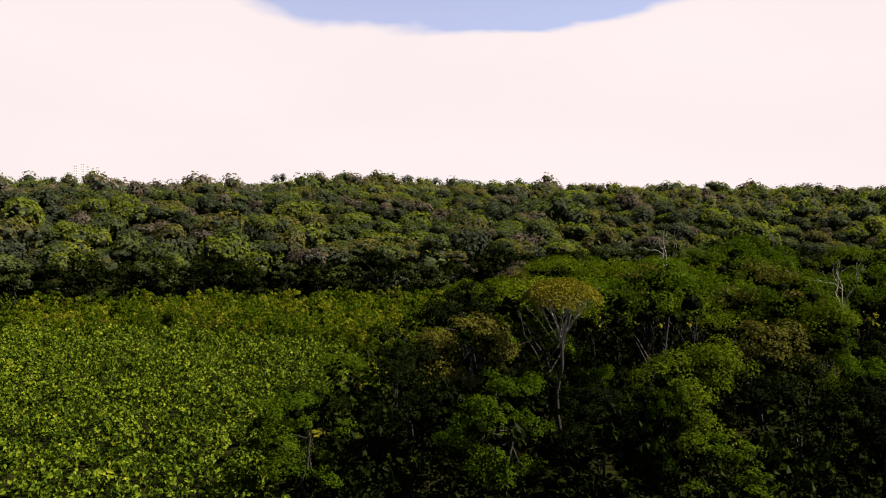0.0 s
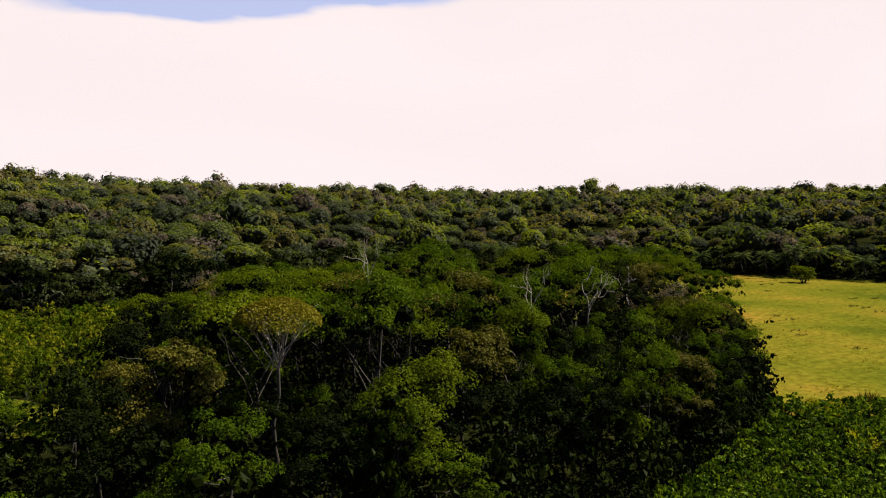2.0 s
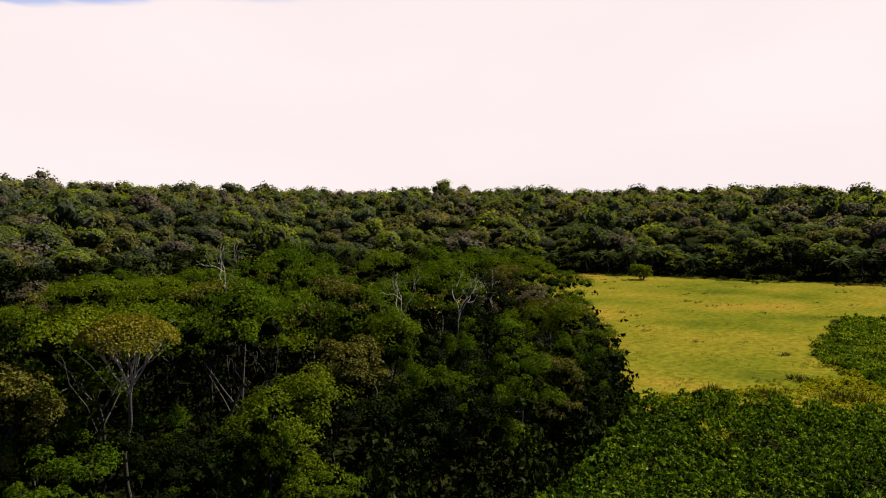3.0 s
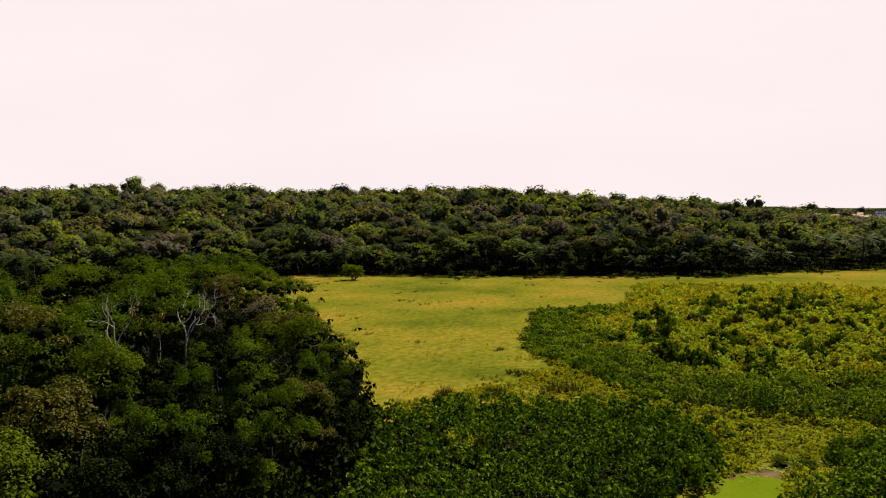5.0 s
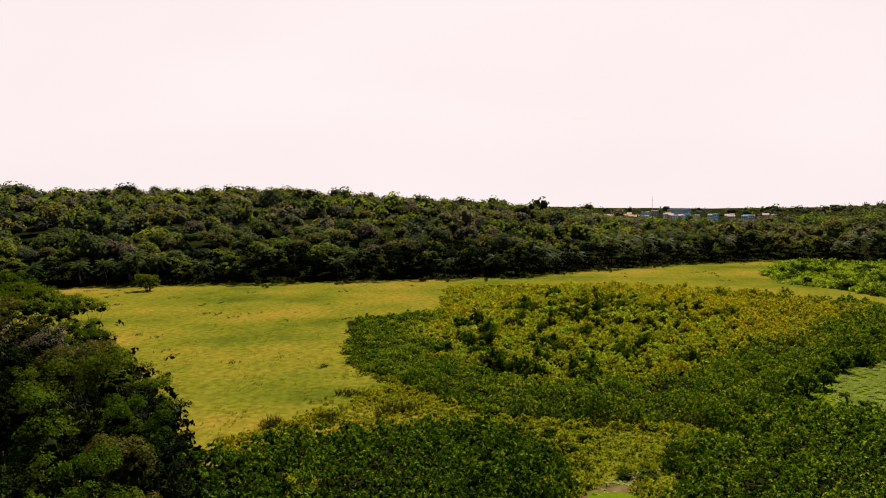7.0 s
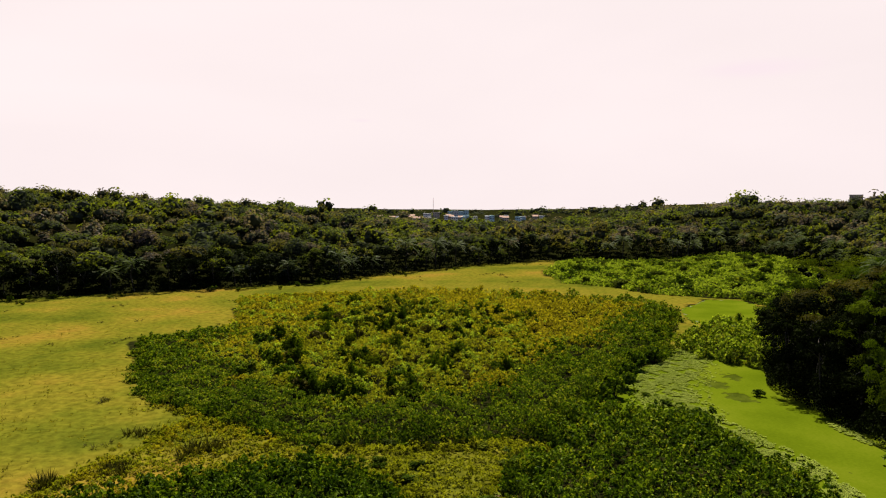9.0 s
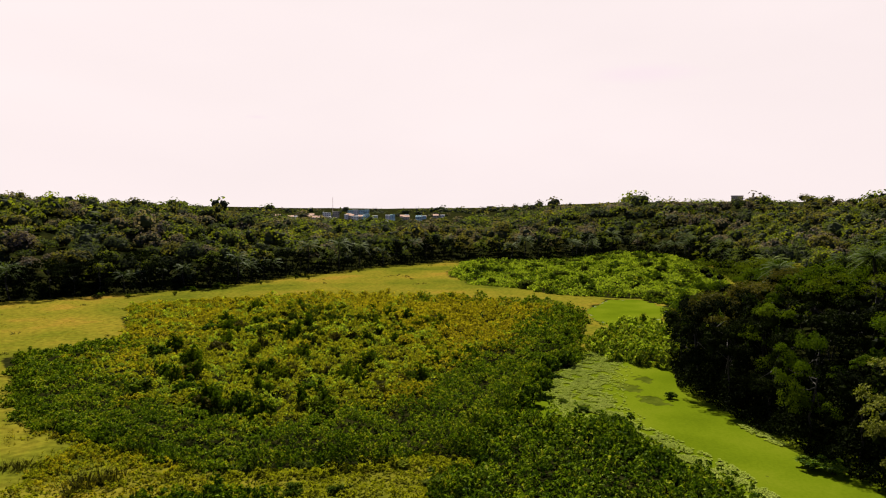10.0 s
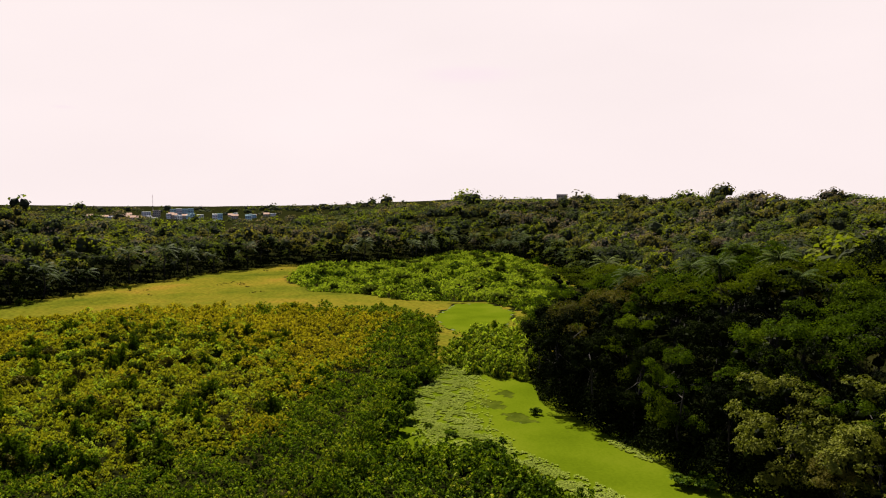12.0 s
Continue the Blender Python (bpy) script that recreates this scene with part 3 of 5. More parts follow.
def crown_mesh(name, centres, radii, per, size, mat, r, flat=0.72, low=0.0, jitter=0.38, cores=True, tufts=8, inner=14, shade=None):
    """Leaf masses: on each bough a cap of leafy tufts over a core coloured as inner shade."""
    pieces, tuft_at = [], []
    for c, s in zip(centres, radii):
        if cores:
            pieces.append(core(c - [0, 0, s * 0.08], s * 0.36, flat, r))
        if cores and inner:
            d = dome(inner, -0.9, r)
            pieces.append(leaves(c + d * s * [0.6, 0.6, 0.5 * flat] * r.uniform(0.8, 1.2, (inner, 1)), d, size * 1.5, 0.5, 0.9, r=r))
        way = dome(tufts, low - 0.15, r)
        for b in way:
            q = c + b * s * [0.78, 0.78, 0.78 * flat] * r.uniform(0.8, 1.1)
            k = max(4, int(per / tufts * (s / radii.mean()) ** 2))
            t_ = s * r.uniform(0.30, 0.50)
            d = dome(k, low - 0.1, r)
            at = q + d * t_ * [1, 1, flat] * r.uniform(0.7, 1.12, (k, 1))
            pieces.append(leaves(at, d * 0.7 + b * 0.5 + [0, 0, 0.3], size, jitter, r=r))
            tuft_at.append(len(pieces))
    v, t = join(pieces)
    tuft_set = set(tuft_at)
    index = np.concatenate([np.full(len(b_), 0 if k + 1 in tuft_set else 1) for k, (a_, b_) in enumerate(pieces)])
    # The default core colour is near-black, painting the shade inside the crown.
    return to_mesh(name, v, t, [mat, shade or LEAF_DARK_SHADE], index)


def trunk_mesh(name, height, centres, r, mat, thick=0.22, limbs=9):
    top = np.array([r.normal() * 0.4, r.normal() * 0.4, height * 0.55])
    pieces = [limb((0, 0, -0.6), top, thick, thick * 0.6, 0.05, 7, r, 8)]
    for c in centres[r.permutation(len(centres))[:limbs]]:
        s = r.uniform(0.55, 1.0)
        pieces.append(limb(np.array([0, 0, 0]) + top * s, c, thick * 0.42, thick * 0.10, 0.10, 5, r, 5))
    v, t = join(pieces)
    return to_mesh(name, v, t, mat, smooth=True)


class Kind:
    """The shared meshes of one shape of tree."""

    def __init__(self, seed, height, radius, count, per, size, mat, bark=BARK, thick=0.13, low=0.45, flat=0.72, limbs=6, cores=True):
        r = np.random.default_rng(seed)
        c, s = lobes_of(height, radius, count, flat, r, low)
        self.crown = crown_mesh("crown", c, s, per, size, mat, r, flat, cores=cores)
        self.trunk = trunk_mesh("trunk", height, c, r, bark, thick, limbs)
        self.height, self.radius = height, radius

    def plant(self, name, x, y, z, label, group, turn, size, category="tree"):
        ob = thing(name, x, y, z, label, category, group, turn, size)
        part("trunk", self.trunk, ob)
        part("crown", self.crown, ob)
        return ob


FRONT_KINDS = [
    (Kind(11, 11, 4.4, 13, 700, 0.17, LEAF_GREEN, low=0.04, flat=0.95), "mid-green broadleaf tree, leafy down to the ground"),
    # the near-black kinds carry the shade of tree fronts in their leaf colour
    (Kind(12, 12, 4.0, 13, 460, 0.19, LEAF_DARK_SHADE, low=0.04, flat=0.9), "dark green broadleaf tree with a dense tall crown and painted-in shade"),
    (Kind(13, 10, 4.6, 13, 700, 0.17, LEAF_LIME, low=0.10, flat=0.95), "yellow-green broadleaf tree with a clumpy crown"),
    (Kind(14, 12, 3.8, 14, 440, 0.19, LEAF_DARK_SHADE, low=0.02, flat=1.0), "dark forest tree with painted-in shade, hung with creepers to the ground"),
    (Kind(15, 10, 3.6, 13, 480, 0.18, LEAF_OLIVE, low=0.2, flat=0.9), "olive-brown broadleaf tree with an open crown"),
    (Kind(18, 12, 3.4, 14, 560, 0.17, LEAF_GREEN, low=0.02, flat=1.0), "slender green tree wrapped in creepers"),
]
TOP_KINDS = [
    (Kind(21, 12, 4.8, 11, 280, 0.21, LEAF_GREEN, low=0.5, flat=0.8), "mid-green forest tree with a broad domed crown"),
    (Kind(22, 12, 4.4, 11, 280, 0.21, LEAF_DARK_SHADE, low=0.45, flat=0.85), "dark green forest tree with a dense crown"),
    (Kind(23, 12, 5.2, 12, 280, 0.21, LEAF_LIME, low=0.62, flat=0.65), "yellow-green forest tree with a flat spreading crown"),
    (Kind(24, 12, 4.6, 11, 280, 0.21, LEAF_GREEN, low=0.4, flat=0.85), "leafy green forest tree with a rounded crown"),
    (Kind(25, 12, 4.4, 11, 230, 0.21, LEAF_OLIVE, low=0.62, flat=0.65), "olive-yellow forest tree with a thin flat crown"),
    (Kind(26, 12, 5.0, 12, 280, 0.21, LEAF_DARK_SHADE, low=0.5, flat=0.65), "dark forest tree with a layered crown"),
    (Kind(27, 12, 4.0, 10, 180, 0.19, LEAF_DRY, low=0.55, flat=0.85), "half-bare grey-brown forest tree"),
]
tr = np.random.default_rng(31)
ISLAND_NAME = "trees of the wooded island"
# the trees that stand out along the near side
for x, y, k, tall, wide in ((-7.2, 46.5, 0, 9.6, 0.92), (5.2, 44.5, 0, 11.0, 0.95), (15.4, 43.6, 5, 11.6, 0.62), (17.6, 41.5, 0, 7.0, 0.85), (24, 45.0, 1, 11.0, 0.95), (30, 44.6, 3, 10.4, 0.85),
                            (35.5, 45.2, 0, 11.6, 0.9), (41, 46.4, 4, 10.0, 0.9), (43.8, 46.0, 1, 9.4, 0.9), (47, 50, 0, 11.0, 0.9), (52.5, 52.5, 3, 10.4, 0.95), (57.5, 56.2, 0, 9.8, 0.9),
                            (66, 64, 1, 9.4, 0.9), (71, 70, 4, 9.6, 0.9), (79, 77, 0, 9.6, 0.95), (88, 86, 0, 9.0, 0.95), (1.5, 58, 4, 11.2, 0.9), (0.2, 51.0, 1, 7.6, 0.9), (10.0, 47.2, 1, 9.9, 0.8), (36.4, 52.6, 0, 12.3, 0.8), (41.6, 53.6, 1, 12.2, 0.85), (31.6, 54.2, 0, 12.2, 0.8), (33.6, 50.2, 3, 11.4, 0.8), (14.5, 49.5, 3, 9.8, 0.8), (11.4, 45.0, 3, 8.4, 0.85), (-8, 56, 3, 7.6, 0.9), (-6, 66, 0, 7.4, 0.95)):
    kind, label = FRONT_KINDS[k]
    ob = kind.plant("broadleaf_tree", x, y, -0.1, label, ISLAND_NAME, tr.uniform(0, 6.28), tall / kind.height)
    ob.matrix_world = ob.matrix_world @ Matrix.Diagonal((wide * kind.height / tall, wide * kind.height / tall, 1, 1))
ix, iy = scatter(ISLAND, 6.0, tr)
edge = edge_distance(ISLAND, ix, iy)
for x, y, e in zip(ix, iy, edge):
    if math.hypot(x - 10.3, y - 51) < 3.4 or math.hypot(x - 39, y - 56.6) < 2.4 or math.hypot(x - 35.4, y - 59.4) < 2.0 or (e < 6.5 and y < 88):
        continue
    want = 9.8 + 3.6 * min(1.0, e / 17.0) + tr.normal() * 1.3
    if math.hypot(x - 10.3, y - 50) < 7.0:
        want = min(want, 8.6)
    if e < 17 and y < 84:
        # more near-black kinds to the right, painting the island's shaded front
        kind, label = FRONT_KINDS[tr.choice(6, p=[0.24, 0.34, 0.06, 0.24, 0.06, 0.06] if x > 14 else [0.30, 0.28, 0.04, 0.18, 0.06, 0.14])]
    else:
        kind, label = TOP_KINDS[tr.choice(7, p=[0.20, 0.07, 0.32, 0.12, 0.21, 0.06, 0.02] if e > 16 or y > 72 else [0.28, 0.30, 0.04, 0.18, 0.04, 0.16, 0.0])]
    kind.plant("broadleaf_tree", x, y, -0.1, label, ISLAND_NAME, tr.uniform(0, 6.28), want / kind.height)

# trees on the bank of the channel
BANK = [(113, -33), (100, -27), (91, -26), (83, -25.8), (75, -25.2), (66, -25.2), (50, -23), (36, -30), (34, -50), (70, -60), (118, -62), (128, -54)]
bx, by = scatter(BANK, 5.8, tr)
for x, y in zip(bx, by):
    e = float(edge_distance(BANK[:8], x, y, False))
    if e < 4.0 and 70 < x < 104:
        continue
    want = 11.0 + 3.4 * min(1, e / 7) + tr.normal() * 0.8 - (2.5 if x < 66 else 0)
    if e < 14:
        kind, label = FRONT_KINDS[tr.choice(6, p=[0.26, 0.34, 0.0, 0.24, 0.10, 0.06])]
    else:
        kind, label = TOP_KINDS[tr.choice(7, p=[0.28, 0.12, 0.18, 0.20, 0.12, 0.08, 0.02])]
    kind.plant("broadleaf_tree", x, y, float(ground_z(x, y)) - 0.1, label, "trees on the channel bank", tr.uniform(0, 6.28), want / kind.height)
for x, y, k, tall, wide in ((76.5, -27.6, 0, 13.4, 0.95), (99, -29.4, 1, 13.6, 1.15), (92, -29.2, 3, 13.2, 1.1), (84.5, -29.0, 1, 12.8, 1.05), (70.5, -28.5, 3, 11.6, 0.9)):
    kind, label = FRONT_KINDS[k]
    ob = kind.plant("broadleaf_tree", x, y, -0.1, label, "trees on the channel bank", tr.uniform(0, 6.28), tall / kind.height)
    ob.matrix_world = ob.matrix_world @ Matrix.Diagonal((wide * kind.height / tall, wide * kind.height / tall, 1, 1))
PALE_KIND = Kind(17, 10, 5.0, 24, 520, 0.20, LEAF_PALE, low=0.05, flat=0.9)
for x, y, tall in ((63.5, -27.5, 13.0), (53.5, -27, 12.4), (57, -32, 13.6)):
    PALE_KIND.plant("broadleaf_tree", x, y, -0.1, "pale grey-green broadleaf tree with large leaves", "trees on the channel bank", x, tall / 10)

# ---- hill woods: front row of single trees, then the mass ----
FAR_KINDS = [
    (Kind(41, 11, 4.8, 8, 80, 0.5, WOOD_GREEN, limbs=4, low=0.08), "green broadleaf tree at the edge of the hill wood"),
    (Kind(42, 12, 5.0, 10, 110, 0.42, LEAF_DARK_SHADE, limbs=4, low=0.06), "dark green broadleaf tree with painted-in shade at the edge of the hill wood"),
    (Kind(43, 10, 4.6, 8, 80, 0.5, WOOD_LIME, limbs=4, low=0.1), "yellow-green broadleaf tree at the edge of the hill wood"),
    (Kind(44, 11, 4.6, 8, 80, 0.5, WOOD_OLIVE, limbs=4, low=0.15), "olive broadleaf tree at the edge of the hill wood"),
]
fr = np.random.default_rng(51)


def palm_meshes(seed, height, fronds, span):
    """An oil palm: ringed trunk and arching fronds with leaflets."""
    r = np.random.default_rng(seed)
    trunk = to_mesh("trunk", *limb((0, 0, -0.5), (r.normal() * 0.3, r.normal() * 0.3, height), 0.26, 0.2, 0.03, 8, r, 8), BARK)
    out = []
    for k in range(fronds):
        f, up = k * GOLD, 1.25 - 1.7 * (k / fronds)
        d = np.array([math.cos(f), math.sin(f), 0.0])
        s = np.linspace(0, 1, 9)[:, None]
        rise = math.sin(up) * span
        spine = np.array([0, 0, height]) + d * s * span * math.cos(up * 0.7) + np.array([0, 0, 1.0]) * (s * rise - s**2 * span * 0.55)
        side = np.cross(d, [0, 0, 1.0])
        out.append(tube(spine[::2], np.linspace(0.05, 0.015, 5), 3))
        for sgn in (-1, 1):
            for a0 in range(1, 8):
                for h in (0.0, 0.5):
                    p = spine[a0] * (1 - h) + spine[a0 + 1] * h
                    ln = span * 0.26 * math.sin(math.pi * (0.12 + 0.8 * (a0 + h) / 9))
                    tip = p + (side * sgn * 0.85 + d * 0.45) * ln + [0, 0, -0.3 * ln]
                    w = d * 0.09
                    out.append((np.stack([p - w, p + w, tip]), np.array([[0, 1, 2]])))
    v, t = join(out)
    return trunk, to_mesh("crown", v, t, LEAF_PALM)


PALMS = [palm_meshes(61, 7.0, 22, 4.2), palm_meshes(62, 9.0, 24, 4.6), palm_meshes(63, 5.0, 20, 4.0), palm_meshes(64, 13.2, 26, 2.9)]


def plant_palm(x, y, k, group, turn, size=1.0):
    z = float(ground_z(x, y))
    ob = thing("palm_tree", x, y, z, "oil palm with a crown of arching dark fronds", "palm", group, turn, size)
    part("trunk", PALMS[k][0], ob)
    part("crown", PALMS[k][1], ob)


foot = np.asarray(HILL_FOOT, float)
front = []
for (x0, y0), (x1, y1) in zip(foot[2:32], foot[3:33]):
    ln = math.hypot(x1 - x0, y1 - y0)
    nx, ny = -(y1 - y0) / ln, (x1 - x0) / ln
    for s in np.arange(0, ln, 6.2):
        for row in (0,):
            off = 2.5 + fr.uniform(-1.5, 1)
            x, y = x0 + (x1 - x0) * s / ln + nx * off, y0 + (y1 - y0) * s / ln + ny * off
            if not inside(HILL_FOOT, np.array(x), np.array(y)) and not inside(BANK, np.array(x), np.array(y)):
                front.append((x, y, row))
for x, y, row in front:
    if fr.uniform() < 0.45 and x > 70:
        plant_palm(x, y, fr.integers(3), "palms along the foot of the hill", fr.uniform(0, 6.28), fr.uniform(0.8, 1.15))
    else:
        # mostly the near-black kind, which paints the hill foot as shaded
        kind, label = FAR_KINDS[fr.choice(4, p=[0.20, 0.68, 0.07, 0.05])]
        kind.plant("broadleaf_tree", x, y, float(ground_z(x, y)) - 0.2, label, "trees at the foot of the hill", fr.uniform(0, 6.28), fr.uniform(0.75, 1.15))

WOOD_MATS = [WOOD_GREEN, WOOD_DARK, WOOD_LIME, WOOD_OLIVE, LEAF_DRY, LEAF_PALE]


def simple_crown(seed, cards, size):
    """A crown for the mass of the wood, one metre in radius: rounded boughs of leaves over hulls that paint inner
    shade.
    """
    r = np.random.default_rng(seed)
    k = r.integers(6, 10)
    d = dome(k, -0.25, r)
    c = d * [0.55, 0.55, 0.50] * r.uniform(0.6, 1.05, (k, 1))
    reach = r.uniform(0.30, 0.52, k)
    pieces, inner = [], []
    for q, s in zip(c, reach):
        kk = int(cards * s * s / (reach**2).sum())
        e = dome(kk, -0.35, r)
        pieces.append(leaves(q + e * s * [1, 1, 0.9] * r.uniform(0.82, 0.98, (kk, 1)), e + [0, 0, 0.2], size, 0.22, 0.8, r=r))
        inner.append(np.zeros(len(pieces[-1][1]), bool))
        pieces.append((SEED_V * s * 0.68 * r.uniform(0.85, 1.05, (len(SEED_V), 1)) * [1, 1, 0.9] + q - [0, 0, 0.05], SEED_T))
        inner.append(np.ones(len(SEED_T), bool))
    return (*join(pieces), np.concatenate(inner))


def wood(name, x, y, radius, cards, size, seed, label, weights, lift=6.0, vary=0.26):
    """A mass of crowns over the hill as one object."""
    r = np.random.default_rng(seed)
    shapes = [simple_crown(seed + k, cards, size) for k in range(9)]
    z = ground_z(x, y)
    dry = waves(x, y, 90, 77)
    vs, ts, ms, k = [], [], [], 0
    for a_, b_, c_, d_ in zip(x, y, z, dry):
        v, t, deep = shapes[r.integers(9)]
        s = radius * math.exp(r.normal() * vary) * (1.0 if r.uniform() < 0.93 else 1.12)
        f = r.uniform(0, 6.28)
        rot = np.array([[math.cos(f), -math.sin(f), 0], [math.sin(f), math.cos(f), 0], [0, 0, 1]])
        tall = lift + r.normal() * 1.4 + (1.0 if r.uniform() < 0.06 else 0)
        vs.append(v @ rot.T * [s, s, s * r.uniform(0.65, 1.10)] + [a_, b_, c_ + tall])
        ts.append(t + k)
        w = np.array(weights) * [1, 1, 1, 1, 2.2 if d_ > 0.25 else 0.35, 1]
        # hulls always get the dark wood leaf, as painted shade between boughs
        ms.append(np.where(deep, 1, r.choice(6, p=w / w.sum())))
        k += len(v)
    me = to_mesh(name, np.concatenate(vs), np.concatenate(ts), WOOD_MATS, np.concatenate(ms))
    return tagged(new(name, me), label, "woodland", kind="stuff")


def hill_points(near, far, gap, seed, yaw_lo=-150, yaw_hi=42, from_foot=7.0):
    r = np.random.default_rng(seed)
    x, y = scatter([(-700, -1300), (2000, -1300), (2000, 900), (-700, 900)], gap, r)
    d = np.hypot(x - 10, y - 15)
    yaw = np.degrees(np.arctan2(-(x - 10), y - 15))
    yaw = np.where(yaw > 90, yaw - 360, yaw)
    keep = (d > near) & (d <= far) & (yaw > yaw_lo) & (yaw < yaw_hi)
    x, y = x[keep], y[keep]
    keep = ~inside(HILL_FOOT, x, y) & ~inside(BANK, x, y)
    x, y = x[keep], y[keep]
    keep = edge_distance(HILL_FOOT, x, y) > from_foot
    return x[keep], y[keep]


W_MIX = [0.27, 0.24, 0.19, 0.14, 0.13, 0.03]
# extra dry and pale crowns far off, partly standing in for haze
W_FAR_HAZE = [0.20, 0.16, 0.17, 0.20, 0.22, 0.05]
hx, hy = hill_points(40, 255, 6.6, 71)
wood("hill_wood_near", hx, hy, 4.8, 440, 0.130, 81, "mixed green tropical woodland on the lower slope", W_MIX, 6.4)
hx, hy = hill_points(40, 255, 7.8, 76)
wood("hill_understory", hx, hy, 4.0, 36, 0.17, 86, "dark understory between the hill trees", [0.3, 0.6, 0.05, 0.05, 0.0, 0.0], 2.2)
hx, hy = hill_points(255, 405, 9.0, 72)
wood("hill_wood_middle", hx, hy, 5.6, 210, 0.145, 91, "mixed green and dry tropical woodland on the slope, haze painted into its colours", W_FAR_HAZE, 5.4)
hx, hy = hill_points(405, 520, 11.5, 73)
wood("hill_wood_far", hx, hy, 7.2, 170, 0.135, 101, "distant tropical woodland on the plateau", W_FAR_HAZE, 2.2)
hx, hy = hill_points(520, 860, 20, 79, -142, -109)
wood("ridge_wood", hx, hy, 11.0, 150, 0.125, 131, "distant woodland along the top of the ridge", W_FAR_HAZE, -6.5)
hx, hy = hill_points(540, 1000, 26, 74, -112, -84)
wood("valley_wood", hx, hy, 11.5, 140, 0.15, 111, "distant woodland in the valley before a town", W_FAR_HAZE, -5.0)
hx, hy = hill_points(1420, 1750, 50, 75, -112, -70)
wood("horizon_wood", hx, hy, 20.0, 40, 0.18, 121, "woodland on the far horizon", W_FAR_HAZE, -6.0)


# ---- marsh plants ----
def fill(name, poly, height, size, cover, mat, label, seed, z0=0.0, rough=0.5, category="marsh plants", bumps=6.0, fall=0.8, choose=None, bare=(), scale=None, tuft=7, wide=0.85, gaps=0.4):
    """Tufts of broad leaves filling an outline as a bumpy canopy with dark gaps, down to the ground at its rim."""
    r = np.random.default_rng(seed)
    p = np.asarray(poly, float)
    (x0, y0), (x1, y1) = p.min(0) - 1, p.max(0) + 1
    tries = int((x1 - x0) * (y1 - y0) * cover / size**2 / tuft)
    x, y = r.uniform(x0, x1, tries), r.uniform(y0, y1, tries)
    w = 1.3
    keep = inside(p, x + w * waves(x, y, 7, 5), y + w * waves(x, y, 6, 6))
    for gap_ in bare:
        keep &= ~inside(gap_, x, y)
    x, y = x[keep], y[keep]
    grow = np.clip(np.hypot(x - 10, y - 15) / 90.0, 1.0, 1.7)
    keep = r.uniform(size=len(x)) < 1 / grow**2
    x, y, grow = x[keep], y[keep], grow[keep]
    e = edge_distance(p, x, y)
    rim_ = np.repeat(np.flatnonzero(e < 2.4), 2)
    x, y = np.concatenate([x, x[rim_] + r.normal(size=len(rim_)) * 0.3]), np.concatenate([y, y[rim_] + r.normal(size=len(rim_)) * 0.3])
    grow, e = np.concatenate([grow, grow[rim_]]), np.concatenate([e, e[rim_]])
    ox, oy, share, own = mounds(x, y, bumps, seed)
    dome_ = np.sqrt(np.clip(1 - 1.7 * share**2, 0.0, 1))
    rise = height * (1 - rough + rough * dome_) * (0.72 + 0.56 * own) * (1 + 0.15 * waves(x, y, 30, 8))
    if scale:
        rise = rise * scale(x, y)
    low = r.uniform(size=len(x)) < gaps
    top = np.maximum(rise * np.clip(0.80 + e / fall, 0, 1) * np.where(low, r.uniform(0.25, 0.7, len(x)), r.uniform(0.78, 1.15, len(x))), 0.12)
    top = np.where(e < 1.8, top * r.uniform(0.15, 1.0, len(x)) ** 0.7, top)
    kind = choose(x, y, e, r) if choose else np.zeros(len(x), int)
    # the leaves of each tuft, spread round its middle and hanging outward
    f, rho = r.uniform(0, 2 * math.pi, (len(x), tuft)), np.sqrt(r.uniform(0.02, 1, (len(x), tuft)))
    reach = (size * wide * grow)[:, None] * rho
    at = np.stack([x[:, None] + np.cos(f) * reach, y[:, None] + np.sin(f) * reach,
                   z0 + np.maximum(top[:, None] - 1.0 * reach * rho - r.uniform(0, 0.25, f.shape) * size, 0.04)], -1).reshape(-1, 3)
    nrm = np.stack([np.cos(f) * rho * 1.15, np.sin(f) * rho * 1.15, np.full(f.shape, 0.55)], -1).reshape(-1, 3)
    # at the rim they face outward
    out = np.stack([edge_distance(p, x - 0.4, y) - edge_distance(p, x + 0.4, y), edge_distance(p, x, y - 0.4) - edge_distance(p, x, y + 0.4)], 1)
    lean = np.repeat(np.column_stack([unit(out + 1e-6), np.zeros(len(x))]) * np.where(e < 1.8, 0.9, 0.0)[:, None], tuft, 0)
    v, t = leaves(at, nrm + lean, np.repeat(size * grow, tuft), 0.38, 0.66, 0.5, r)
    return tagged(new(name, to_mesh(name, v, t, mat, np.repeat(kind, 2 * tuft))), label, category, kind="stuff")


PUDDLE = [(59.5, 20.3), (61, 19.6), (63.6, 18.2), (65.8, 15.6), (67.2, 13.4), (64.8, 14.4), (61.6, 16.8), (59.6, 18.6)]
PUDDLE_WEED = [(59, 20.5), (61, 18.5), (61.5, 15.5), (57, 16), (52, 19), (52, 21)]
fill("arum_bed_left", LEFT_MARSH, 2.3, 0.37, 3.6, ARUM_DEEP, "dense bed of large-leaved green marsh arum", 201, rough=0.5, bumps=1.5)
fill("arum_bed_near", NEAR_PATCH, 2.6, 0.36, 5.0, ARUM, "dense bed of large-leaved green marsh arum", 202, bare=(PUDDLE_WEED,), rough=0.55, bumps=1.7)
fill("arum_bed_channel", SOUTH_PATCH, 2.4, 0.36, 5.0, ARUM, "bed of large-leaved marsh arum beside the channel", 203, rough=0.6, bumps=1.9)


